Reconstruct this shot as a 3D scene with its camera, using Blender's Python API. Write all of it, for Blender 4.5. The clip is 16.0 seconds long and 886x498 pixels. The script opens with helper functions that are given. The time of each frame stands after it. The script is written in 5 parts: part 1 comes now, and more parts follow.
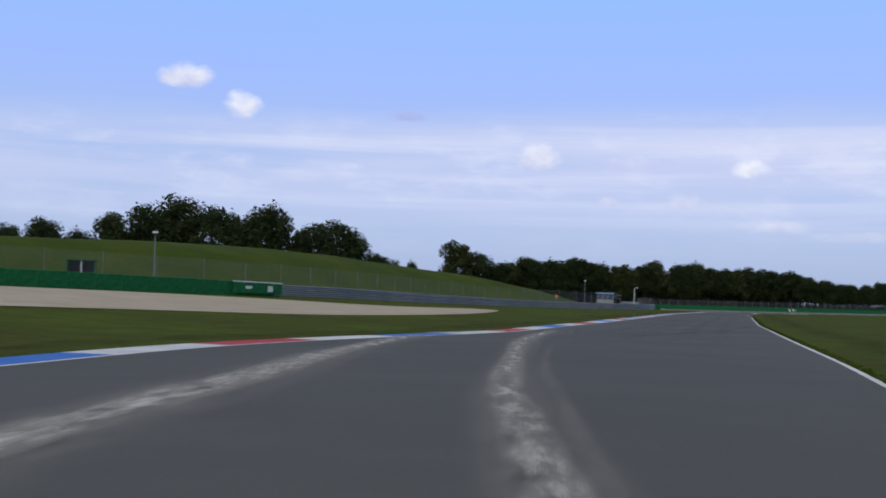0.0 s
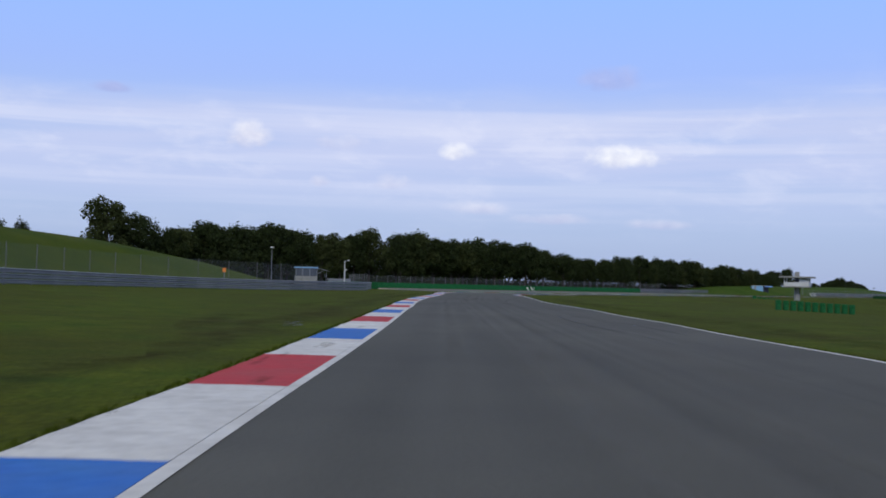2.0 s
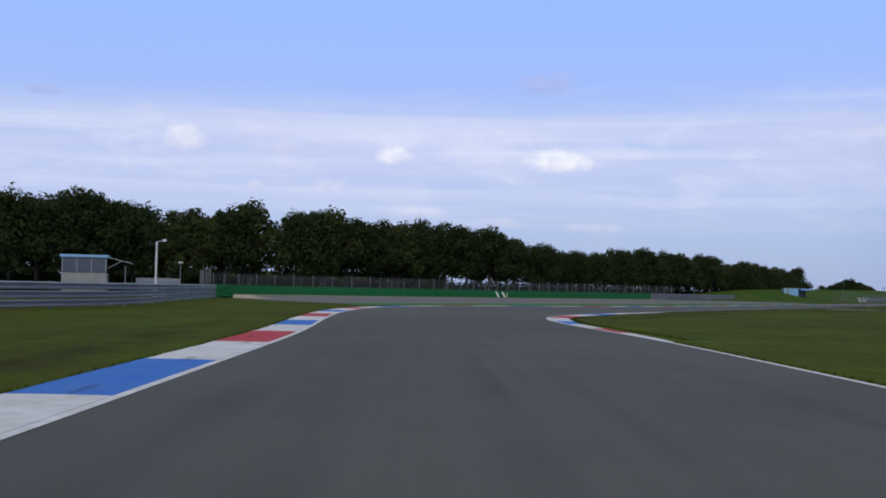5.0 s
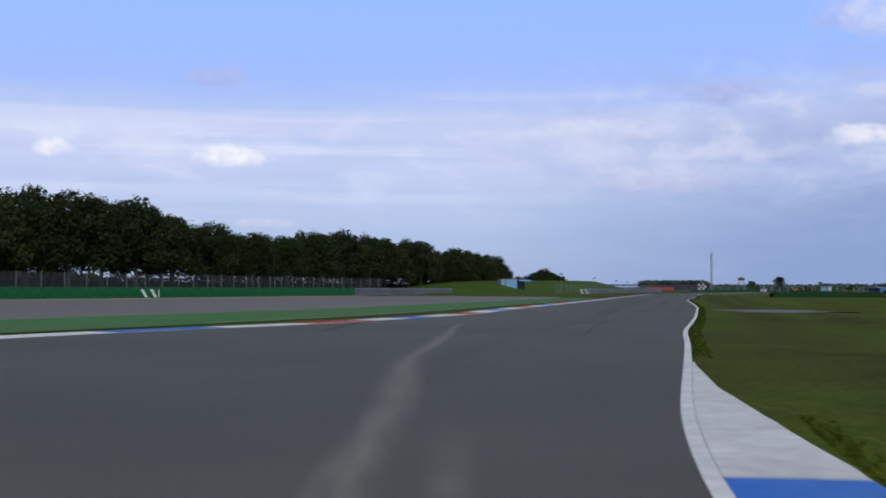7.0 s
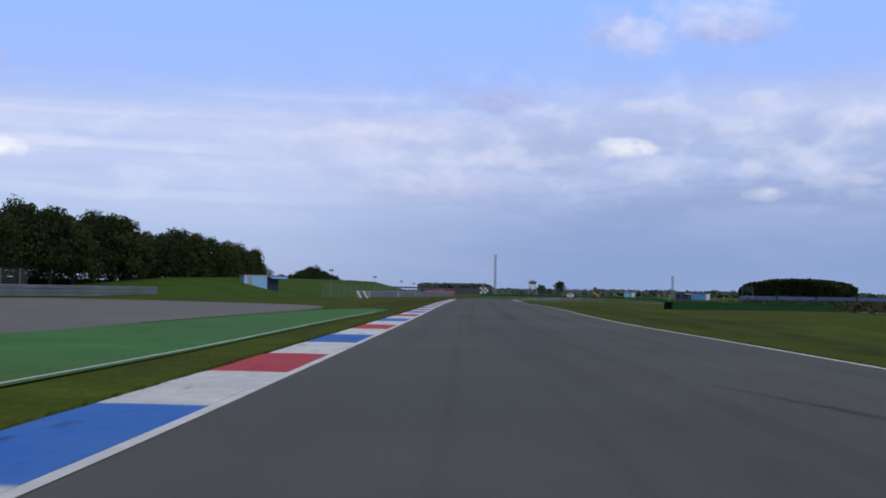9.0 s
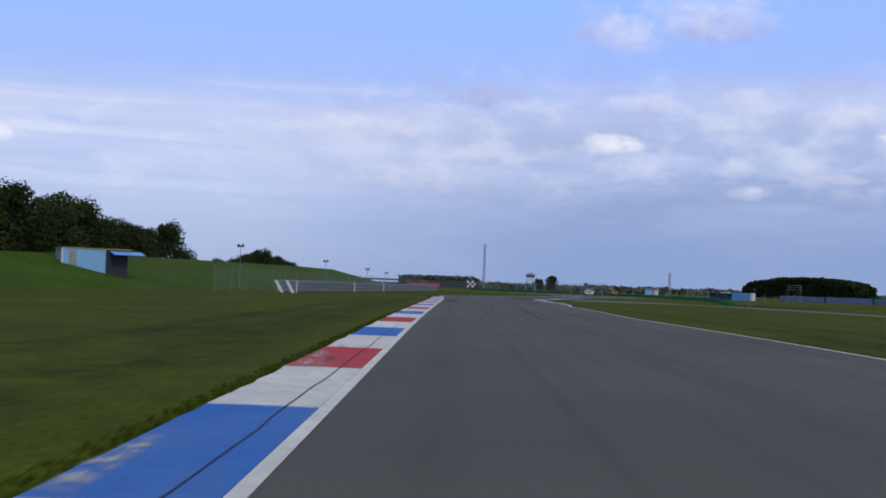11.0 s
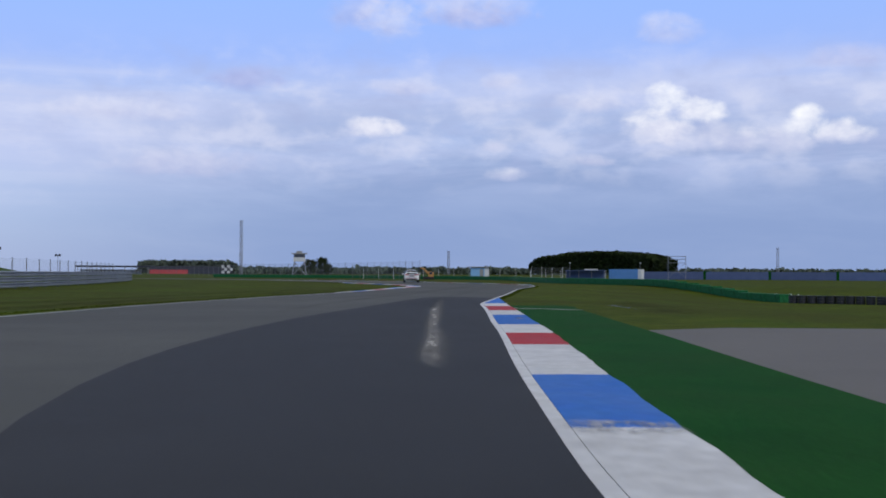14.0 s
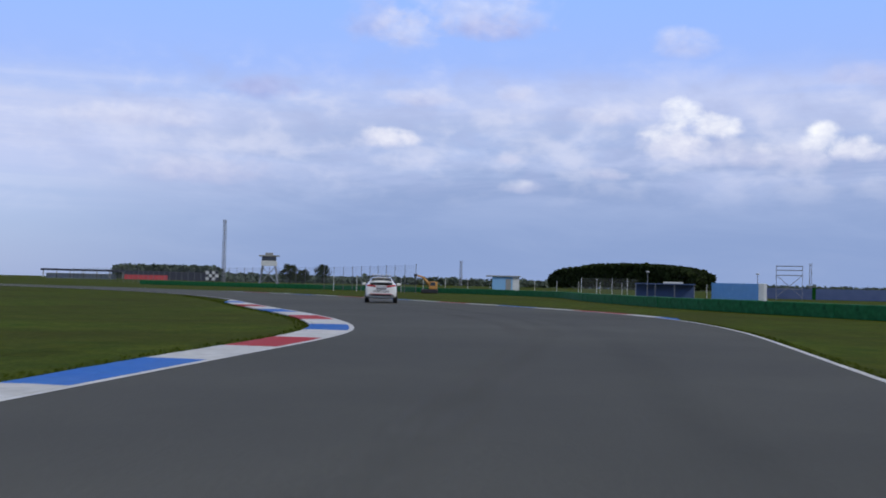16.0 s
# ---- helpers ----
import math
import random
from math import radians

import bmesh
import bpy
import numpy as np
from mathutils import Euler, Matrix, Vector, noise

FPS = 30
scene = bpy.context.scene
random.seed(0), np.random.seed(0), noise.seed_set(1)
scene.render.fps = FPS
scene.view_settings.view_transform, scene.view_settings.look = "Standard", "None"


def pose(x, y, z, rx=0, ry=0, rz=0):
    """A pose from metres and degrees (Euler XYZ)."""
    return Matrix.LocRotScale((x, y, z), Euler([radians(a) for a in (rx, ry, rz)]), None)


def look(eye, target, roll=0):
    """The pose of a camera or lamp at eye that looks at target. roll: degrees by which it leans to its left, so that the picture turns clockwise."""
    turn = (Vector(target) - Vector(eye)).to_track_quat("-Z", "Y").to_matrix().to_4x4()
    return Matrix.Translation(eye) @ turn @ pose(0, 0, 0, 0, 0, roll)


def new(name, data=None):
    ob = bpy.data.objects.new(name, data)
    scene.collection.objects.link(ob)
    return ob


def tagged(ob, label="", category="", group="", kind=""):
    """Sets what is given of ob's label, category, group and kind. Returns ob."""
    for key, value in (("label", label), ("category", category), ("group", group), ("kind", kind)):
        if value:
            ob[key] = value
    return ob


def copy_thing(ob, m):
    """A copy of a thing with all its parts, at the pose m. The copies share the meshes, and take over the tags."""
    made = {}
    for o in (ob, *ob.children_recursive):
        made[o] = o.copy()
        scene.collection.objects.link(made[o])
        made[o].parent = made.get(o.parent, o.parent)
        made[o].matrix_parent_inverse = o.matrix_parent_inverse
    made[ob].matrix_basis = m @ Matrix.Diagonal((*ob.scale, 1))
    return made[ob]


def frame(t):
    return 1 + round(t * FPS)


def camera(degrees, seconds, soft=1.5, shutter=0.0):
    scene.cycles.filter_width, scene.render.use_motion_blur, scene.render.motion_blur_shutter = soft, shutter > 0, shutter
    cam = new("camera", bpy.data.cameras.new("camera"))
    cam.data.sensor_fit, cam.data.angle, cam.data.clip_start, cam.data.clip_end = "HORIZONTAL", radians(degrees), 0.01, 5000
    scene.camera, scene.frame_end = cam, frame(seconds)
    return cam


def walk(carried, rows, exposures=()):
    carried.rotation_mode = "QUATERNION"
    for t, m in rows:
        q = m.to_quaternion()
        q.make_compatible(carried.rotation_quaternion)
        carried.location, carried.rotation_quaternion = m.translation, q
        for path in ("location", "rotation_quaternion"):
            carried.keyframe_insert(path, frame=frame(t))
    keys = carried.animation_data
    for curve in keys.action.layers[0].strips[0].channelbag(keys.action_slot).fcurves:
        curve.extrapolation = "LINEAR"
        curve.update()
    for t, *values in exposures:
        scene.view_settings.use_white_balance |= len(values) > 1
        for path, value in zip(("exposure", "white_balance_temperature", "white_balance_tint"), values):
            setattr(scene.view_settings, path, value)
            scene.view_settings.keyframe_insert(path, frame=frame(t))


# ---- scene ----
cam = camera(43.04, 16.0, soft=1.8, shutter=0.12)
EYE_Z = 1.08
# seconds, x, y, heading clockwise from north, pitch up, roll (degrees)
ROWS = [
    (0.0, 0.00, 0.00, 0.00, 2.54, 1.54),
    (0.5, 0.92, 16.34, 6.80, 2.36, 1.48),
    (1.0, 3.40, 32.42, 11.64, 2.29, 0.88),
    (1.5, 6.87, 48.07, 13.95, 2.21, 1.07),
    (2.0, 10.85, 63.70, 14.70, 1.79, 1.35),
    (2.5, 14.95, 79.39, 14.30, 1.99, 1.37),
    (3.0, 19.06, 95.13, 14.70, 2.01, 1.40),
    (3.5, 23.29, 110.46, 16.01, 2.20, 1.02),
    (4.0, 27.64, 125.10, 17.02, 2.30, 0.84),
    (4.5, 31.94, 138.90, 17.55, 2.28, 0.85),
    (5.0, 36.06, 151.73, 17.89, 2.07, 1.11),
    (5.5, 40.05, 163.59, 19.28, 1.65, 1.69),
    (6.0, 44.14, 174.80, 23.66, 1.50, 1.70),
    (6.5, 49.50, 186.39, 28.65, 1.23, 0.64),
    (7.0, 56.42, 199.35, 34.52, 2.01, 0.15),
    (7.5, 65.95, 212.75, 39.06, 2.49, 0.38),
    (8.0, 76.70, 225.13, 43.05, 2.22, 1.66),
    (8.5, 88.21, 237.36, 45.50, 2.09, 1.51),
    (9.0, 100.17, 249.07, 45.88, 2.20, 1.03),
    (9.5, 112.26, 260.74, 46.10, 2.28, 0.82),
    (10.0, 124.54, 272.55, 46.14, 2.28, 0.85),
    (10.5, 137.15, 284.64, 46.29, 2.15, 1.20),
    (11.0, 150.22, 297.05, 46.68, 1.87, 2.05),
    (11.5, 163.85, 309.69, 47.67, 1.74, 2.17),
    (12.0, 177.82, 322.23, 48.08, 1.94, 2.22),
    (12.5, 192.03, 334.44, 49.50, 1.99, 2.55),
    (13.0, 206.37, 346.01, 51.57, 1.99, 2.84),
    (13.5, 220.46, 356.25, 55.03, 1.71, 2.28),
    (14.0, 234.53, 366.03, 58.62, 1.25, 0.28),
    (14.5, 249.57, 375.35, 59.63, 1.94, 0.55),
    (15.0, 264.70, 384.15, 60.93, 1.91, 0.55),
    (15.5, 279.30, 392.77, 60.04, 2.14, 0.66),
    (16.0, 293.35, 401.39, 57.96, 1.81, 1.31),
]


def aim(x, y, heading, pitch, roll):
    a, p = radians(heading), radians(pitch)
    eye = Vector((x, y, EYE_Z))
    way = Vector((math.sin(a) * math.cos(p), math.cos(a) * math.cos(p), math.sin(p)))
    return look(eye, eye + way * 50, roll)


walk(cam, [(t, aim(*r)) for t, *r in ROWS])

# ---------------------------------------------------------------- light
SUN_EL, SUN_AZ = radians(40), radians(200)


def make_world():
    w = bpy.data.worlds.new("sky")
    scene.world = w
    w.use_nodes = True
    nt = w.node_tree
    nt.nodes.clear()
    N, K = nt.nodes, nt.links

    def link(a, b):
        K.new(a, b)

    def math_node(op, a, b=None, c=None, clamp=False):
        n = N.new("ShaderNodeMath")
        n.operation, n.use_clamp = op, clamp
        for i, v in enumerate((a, b, c)):
            if v is None:
                continue
            if isinstance(v, (int, float)):
                n.inputs[i].default_value = v
            else:
                link(v, n.inputs[i])
        return n.outputs[0]

    def mix(fac, a, b):
        n = N.new("ShaderNodeMix")
        n.data_type = "RGBA"
        for sock, v in ((n.inputs["Factor"], fac), (n.inputs[6], a), (n.inputs[7], b)):
            if isinstance(v, (int, float)):
                sock.default_value = v
            elif isinstance(v, tuple):
                sock.default_value = (*v, 1)
            else:
                link(v, sock)
        return n.outputs[2]

    def step(v, lo, hi):
        n = N.new("ShaderNodeMapRange")
        n.interpolation_type = "SMOOTHSTEP"
        n.inputs[1].default_value, n.inputs[2].default_value = lo, hi
        link(v, n.inputs[0])
        return n.outputs[0]

    tc = N.new("ShaderNodeTexCoord")
    sep = N.new("ShaderNodeSeparateXYZ")
    link(tc.outputs["Generated"], sep.inputs[0])
    x, y, z = sep.outputs
    az = math_node("MULTIPLY", math_node("ARCTAN2", x, y), 57.29578)
    el = math_node("MULTIPLY", math_node("ARCSINE", z), 57.29578)

    def noise_at(sa, se, detail, rough, off=0.0, distort=0.0):
        comb = N.new("ShaderNodeCombineXYZ")
        link(math_node("MULTIPLY_ADD", az, sa, off), comb.inputs[0])
        link(math_node("MULTIPLY", el, se), comb.inputs[1])
        n = N.new("ShaderNodeTexNoise")
        n.inputs["Scale"].default_value = 1.0
        n.inputs["Detail"].default_value, n.inputs["Roughness"].default_value = detail, rough
        n.inputs["Distortion"].default_value = distort
        link(comb.outputs[0], n.inputs["Vector"])
        return n.outputs["Fac"]

    sky = N.new("ShaderNodeTexSky")
    sky.sky_type, sky.sun_disc = "NISHITA", False
    sky.sun_elevation, sky.sun_rotation = SUN_EL, SUN_AZ
    sky.air_density, sky.dust_density, sky.ozone_density = 1.0, 0.6, 2.0
    base = N.new("ShaderNodeVectorMath")
    base.operation = "SCALE"
    base.inputs["Scale"].default_value = 0.10
    link(sky.outputs[0], base.inputs[0])
    # a clear violet-blue above, hazier towards the horizon
    ramp = N.new("ShaderNodeValToRGB")
    e = ramp.color_ramp.elements
    e[0].position, e[0].color = 0.0, (0.37, 0.47, 0.78, 1)
    e[1].position, e[1].color = 1.0, (0.50, 0.53, 0.58, 1)
    for p, c in ((0.06, (0.42, 0.54, 0.86, 1)), (0.13, (0.44, 0.58, 0.98, 1)), (0.175, (0.40, 0.56, 1.10, 1)), (0.25, (0.35, 0.58, 1.20, 1)), (0.34, (0.34, 0.50, 1.0, 1)),
                 (0.50, (0.50, 0.53, 0.58, 1))):
        q = ramp.color_ramp.elements.new(p)
        q.color = c
    link(step_lin(N, link, el, 0, 60), ramp.inputs[0])
    col = mix(0.85, base.outputs[0], ramp.outputs[0])
    wisp = noise_at(0.05, 0.2, 5, 0.6, 60.0, 0.3)
    # thin stretched layer cloud between 4 and 11 degrees
    band = math_node("MULTIPLY", step(el, 1.5, 7.0), math_node("SUBTRACT", 1.0, step(math_node("MULTIPLY_ADD", wisp, 2.4, math_node("MULTIPLY_ADD", az, -0.022, el)), 8.6, 11.2)))
    streak = noise_at(0.040, 0.50, 5, 0.55, 3.0, 0.2)
    col = mix(math_node("MULTIPLY", math_node("MULTIPLY", step(streak, 0.18, 0.55), band), 0.90), col, (0.60, 0.67, 0.95))
    # the streaks give way to rounder puffs in the east
    west = math_node("MULTIPLY", band, math_node("MULTIPLY_ADD", step(az, 34, 50), -0.75, 1.0))
    bars = noise_at(0.030, 0.95, 4, 0.5, 19.0, 0.15)
    col = mix(math_node("MULTIPLY", math_node("MULTIPLY", step(bars, 0.46, 0.66), west), 0.42), col, (0.82, 0.85, 1.03))
    puffs = noise_at(0.30, 0.52, 5, 0.52, 52.0, 0.15)
    mottle = math_node("MULTIPLY", step(az, 30, 50), math_node("MULTIPLY", step(el, 3.5, 6.5), math_node("SUBTRACT", 1.0, step(el, 9.0, 12.5))))
    fine = noise_at(0.22, 0.60, 7, 0.60, 11.0, 0.25)
    col = mix(math_node("MULTIPLY", math_node("MULTIPLY", step(fine, 0.48, 0.72), west), 0.40), col, (0.84, 0.87, 1.04))
    # a darker grey-blue bank to the east
    east = math_node("MULTIPLY", step(az, 34, 56), math_node("SUBTRACT", 1.0, step(el, 5.0, 11.0)))
    low = noise_at(0.09, 0.42, 6, 0.6, 27.0, 0.5)
    col = mix(math_node("MULTIPLY", math_node("MULTIPLY", step(low, 0.26, 0.60), east), 0.85), col, (0.29, 0.395, 0.67))
    floor_haze = math_node("MULTIPLY", step(az, 34, 56), math_node("SUBTRACT", 1.0, step(math_node("MULTIPLY_ADD", low, 4.0, el), 4.0, 8.5)))
    col = mix(math_node("MULTIPLY", floor_haze, 0.7), col, (0.27, 0.375, 0.66))
    col = mix(math_node("MULTIPLY", math_node("MULTIPLY", step(puffs, 0.46, 0.70), mottle), 0.55), col, (0.78, 0.81, 0.99))
    col = mix(math_node("MULTIPLY", math_node("MULTIPLY", math_node("SUBTRACT", 1.0, step(puffs, 0.32, 0.50)), mottle), 0.45), col, (0.42, 0.49, 0.77))
    # separate cumulus clouds with ragged tops and flatter, greyer bases: azimuth, elevation, half width, half height, brightness
    rag = noise_at(0.85, 1.2, 5, 0.52, 5.0, 0.25)
    rag2 = noise_at(0.40, 0.55, 5, 0.55, 41.0, 0.2)
    billow = noise_at(1.1, 1.6, 4, 0.5, 77.0, 0.2)
    for a, h, wd, ht, bright in CLOUDS:
        da = math_node("DIVIDE", math_node("SUBTRACT", az, a), wd)
        dh = math_node("DIVIDE", math_node("SUBTRACT", el, h), ht)
        low_side = math_node("MULTIPLY", math_node("MINIMUM", dh, 0.0), 0.35)
        dq = math_node("ADD", dh, low_side)
        r2 = math_node("ADD", math_node("MULTIPLY", da, da), math_node("MULTIPLY", dq, dq))
        body = math_node("MULTIPLY_ADD", rag, 2.6, math_node("SUBTRACT", math_node("MULTIPLY_ADD", rag2, 1.3, -1.05), r2))
        m = step(body, -0.55, 1.05) if bright > 0.86 else step(body, -0.8, 1.3)
        top = math_node("MULTIPLY_ADD", dh, 0.45, math_node("MULTIPLY_ADD", billow, 1.7, -0.30), clamp=True)
        lit = (bright * 1.04, bright * 1.05, bright * 0.55 + 0.55)
        shade = (bright * 0.68, bright * 0.72, bright * 0.45 + 0.47)
        col = mix(math_node("MULTIPLY", m, 0.92 if bright > 0.86 else 0.55 if bright > 0.7 else 0.45), col, mix(top, shade, lit))
    bg = N.new("ShaderNodeBackground")
    link(col, bg.inputs[0])
    bg.inputs[1].default_value = 0.95
    out = N.new("ShaderNodeOutputWorld")
    link(bg.outputs[0], out.inputs[0])


def step_lin(N, link, v, lo, hi):
    n = N.new("ShaderNodeMapRange")
    n.inputs[1].default_value, n.inputs[2].default_value = lo, hi
    link(v, n.inputs[0])
    return n.outputs[0]


CLOUDS = [
    (-13.2, 10.6, 1.3, 0.7, 0.90), (-10.4, 9.3, 0.9, 0.8, 0.98), (-2.0, 9.2, 0.9, 0.3, 0.48), (4.8, 7.2, 1.1, 0.8, 0.89), (9.4, 7.0, 1.2, 0.45, 0.82), (15.4, 6.7, 1.0, 0.5, 1.0),
    (23.8, 6.5, 1.9, 0.65, 1.02), (23.2, 10.4, 1.5, 0.7, 0.55), (12.0, 5.1, 0.9, 0.45, 0.84), (8.4, 5.0, 0.5, 0.3, 0.80), (16.4, 3.9, 1.4, 0.4, 0.84), (20.2, 3.4, 1.8, 0.3, 0.80), (25.6, 3.2, 1.5, 0.3, 0.78),
    (42.7, 7.9, 3.6, 0.6, 0.84), (45.7, 5.4, 3.6, 0.8, 0.76), (48.6, 9.6, 1.6, 0.7, 0.50), (55.2, 7.3, 1.7, 0.6, 0.90), (54.2, 13.1, 1.6, 1.3, 0.62), (55.8, 12.7, 1.5, 1.2, 0.82), (59.6, 13.6, 3.6, 1.4, 0.80), (60.4, 12.9, 2.6, 0.7, 0.56),
    (61.9, 5.0, 1.0, 0.4, 0.86), (61.2, 6.4, 0.6, 0.35, 0.80), (61.6, 9.7, 1.0, 0.5, 0.82), (56.7, 9.4, 1.8, 0.5, 0.80), (65.9, 8.6, 1.5, 0.6, 0.84), (66.1, 5.7, 1.1, 0.35, 0.78), (70.0, 12.1, 1.7, 0.8, 0.78),
    (72.2, 6.7, 2.4, 0.8, 0.84), (75.2, 6.5, 1.9, 0.7, 0.84), (69.5, 7.3, 1.7, 1.1, 0.92), (71.4, 8.0, 1.3, 0.7, 1.0), (69.8, 8.6, 1.05, 0.9, 1.08), (78.1, 6.8, 1.4, 0.7, 0.94), (76.5, 7.4, 1.0, 0.9, 1.03), (78.5, 10.4, 1.8, 0.6, 0.68),
]
make_world()
sun = new("sun", bpy.data.lights.new("sun", "SUN"))
sun.data.energy, sun.data.angle, sun.data.color = 1.25, radians(12), (1.0, 0.96, 0.86)
sun.matrix_world = look((0, 0, 50), (-math.sin(SUN_AZ) * math.cos(SUN_EL), -math.cos(SUN_AZ) * math.cos(SUN_EL), 50 - math.sin(SUN_EL)))


# ---------------------------------------------------------------- materials
def material(name, colour, rough=0.6, metal=0.0, second=None, scale=4.0, detail=6.0, amount=1.0, third=None, scale3=0.15, amount3=0.5,
             bump=0.0, bump_scale=60.0, per_object=0.0, per_island=0.0, stretch=None, coat=0.0, spec=0.5, translucent=0.0, grain=0.0, grain_scale=20.0):
    m = bpy.data.materials.new(name)
    m.use_nodes = True
    nt = m.node_tree
    N, K = nt.nodes, nt.links
    b = N["Principled BSDF"]
    b.inputs["Roughness"].default_value, b.inputs["Metallic"].default_value = rough, metal
    b.inputs["Coat Weight"].default_value = coat
    b.inputs["Specular IOR Level"].default_value = spec
    tc = N.new("ShaderNodeTexCoord")
    vec = tc.outputs["Object"]
    if stretch:
        mp = N.new("ShaderNodeMapping")
        mp.inputs["Scale"].default_value = stretch
        K.new(vec, mp.inputs[0])
        vec = mp.outputs[0]

    def noise_tex(s, d=detail):
        n = N.new("ShaderNodeTexNoise")
        n.inputs["Scale"].default_value, n.inputs["Detail"].default_value, n.inputs["Roughness"].default_value = s, d, 0.62
        K.new(vec, n.inputs["Vector"])
        r = N.new("ShaderNodeMapRange")
        r.inputs[1].default_value, r.inputs[2].default_value = 0.32, 0.68
        K.new(n.outputs["Fac"], r.inputs[0])
        return r.outputs[0]

    def mix(fac, k, a, c):
        f = N.new("ShaderNodeMath")
        f.operation = "MULTIPLY"
        K.new(fac, f.inputs[0])
        f.inputs[1].default_value = k
        n = N.new("ShaderNodeMix")
        n.data_type = "RGBA"
        K.new(f.outputs[0], n.inputs["Factor"])
        if isinstance(a, tuple):
            n.inputs[6].default_value = (*a, 1)
        else:
            K.new(a, n.inputs[6])
        n.inputs[7].default_value = (*c, 1)
        return n.outputs[2]

    col = colour
    if second:
        col = mix(noise_tex(scale), amount, col, second)
    if third:
        col = mix(noise_tex(scale3, 4.0), amount3, col, third)
    if grain:
        h = N.new("ShaderNodeHueSaturation")
        r = N.new("ShaderNodeMapRange")
        r.inputs[3].default_value, r.inputs[4].default_value = 1 - grain, 1 + grain
        K.new(noise_tex(grain_scale, 5.0), r.inputs[0])
        K.new(r.outputs[0], h.inputs["Value"])
        if isinstance(col, tuple):
            h.inputs["Color"].default_value = (*col, 1)
        else:
            K.new(col, h.inputs["Color"])
        col = h.outputs[0]
    if per_object or per_island:
        if per_object:
            rnd, k = N.new("ShaderNodeObjectInfo").outputs["Random"], per_object
        else:
            rnd, k = N.new("ShaderNodeNewGeometry").outputs["Random Per Island"], per_island
        h = N.new("ShaderNodeHueSaturation")
        r = N.new("ShaderNodeMapRange")
        r.inputs[3].default_value, r.inputs[4].default_value = 1 - k, 1 + k
        K.new(rnd, r.inputs[0])
        K.new(r.outputs[0], h.inputs["Value"])
        if isinstance(col, tuple):
            h.inputs["Color"].default_value = (*col, 1)
        else:
            K.new(col, h.inputs["Color"])
        col = h.outputs[0]
    if isinstance(col, tuple):
        b.inputs["Base Color"].default_value = (*col, 1)
    else:
        K.new(col, b.inputs["Base Color"])
    if bump:
        bn = N.new("ShaderNodeBump")
        bn.inputs["Strength"].default_value, bn.inputs["Distance"].default_value = bump, 0.02
        n = N.new("ShaderNodeTexNoise")
        n.inputs["Scale"].default_value, n.inputs["Detail"].default_value = bump_scale, 4
        K.new(tc.outputs["Object"], n.inputs["Vector"])
        K.new(n.outputs["Fac"], bn.inputs["Height"])
        K.new(bn.outputs[0], b.inputs["Normal"])
    if translucent:
        t = N.new("ShaderNodeBsdfTranslucent")
        if isinstance(col, tuple):
            t.inputs[0].default_value = (*col, 1)
        else:
            K.new(col, t.inputs[0])
        s = N.new("ShaderNodeMixShader")
        s.inputs[0].default_value = translucent
        K.new(b.outputs[0], s.inputs[1])
        K.new(t.outputs[0], s.inputs[2])
        K.new(s.outputs[0], N["Material Output"].inputs[0])
    return m


def faded(name, colour, rough, density, scale=0.6, stretch=(1.8, 0.4, 1), lo=0.3, hi=0.75):
    """A worn film on the ground, broken up by grain that runs along it, thinner to its edges (vertex layers 'across', 'along', 'edge')."""
    m = bpy.data.materials.new(name)
    m.use_nodes = True
    N, K = m.node_tree.nodes, m.node_tree.links
    b = N["Principled BSDF"]
    b.inputs["Base Color"].default_value, b.inputs["Roughness"].default_value = (*colour, 1), rough
    b.inputs["Specular IOR Level"].default_value = 0.5 if rough < 0.3 else 0.08
    way = N.new("ShaderNodeCombineXYZ")
    for i, key in enumerate(("across", "along")):
        at = N.new("ShaderNodeAttribute")
        at.attribute_name = key
        K.new(at.outputs["Fac"], way.inputs[i])
    mp = N.new("ShaderNodeMapping")
    mp.inputs["Scale"].default_value = stretch
    K.new(way.outputs[0], mp.inputs[0])
    n = N.new("ShaderNodeTexNoise")
    n.inputs["Scale"].default_value, n.inputs["Detail"].default_value, n.inputs["Roughness"].default_value = scale, 8, 0.65
    K.new(mp.outputs[0], n.inputs["Vector"])
    r = N.new("ShaderNodeMapRange")
    r.inputs[1].default_value, r.inputs[2].default_value, r.inputs[4].default_value = lo, hi, density
    K.new(n.outputs["Fac"], r.inputs[0])
    at = N.new("ShaderNodeAttribute")
    at.attribute_name = "edge"
    mu = N.new("ShaderNodeMath")
    mu.operation = "MULTIPLY"
    K.new(r.outputs[0], mu.inputs[0])
    K.new(at.outputs["Fac"], mu.inputs[1])
    K.new(mu.outputs[0], b.inputs["Alpha"])
    return m


ASPHALT = material("asphalt", (0.075, 0.074, 0.067), 0.75, second=(0.098, 0.097, 0.087), scale=0.30, third=(0.057, 0.057, 0.051), scale3=0.07, amount3=0.8,
                   bump=0.3, bump_scale=70, spec=0.16, grain=0.16, grain_scale=22)
ASPHALT_NEW = material("asphalt_dark", (0.018, 0.0172, 0.0165), 0.72, second=(0.024, 0.024, 0.025), scale=0.6, third=(0.010, 0.010, 0.011), scale3=0.2, amount3=0.5, bump=0.35, bump_scale=90, spec=0.25, grain=0.25, grain_scale=22)
ASPHALT_OLD = material("asphalt_pale", (0.106, 0.098, 0.092), 0.85, second=(0.136, 0.126, 0.114), scale=0.25, third=(0.080, 0.072, 0.068), scale3=0.05, bump=0.3)
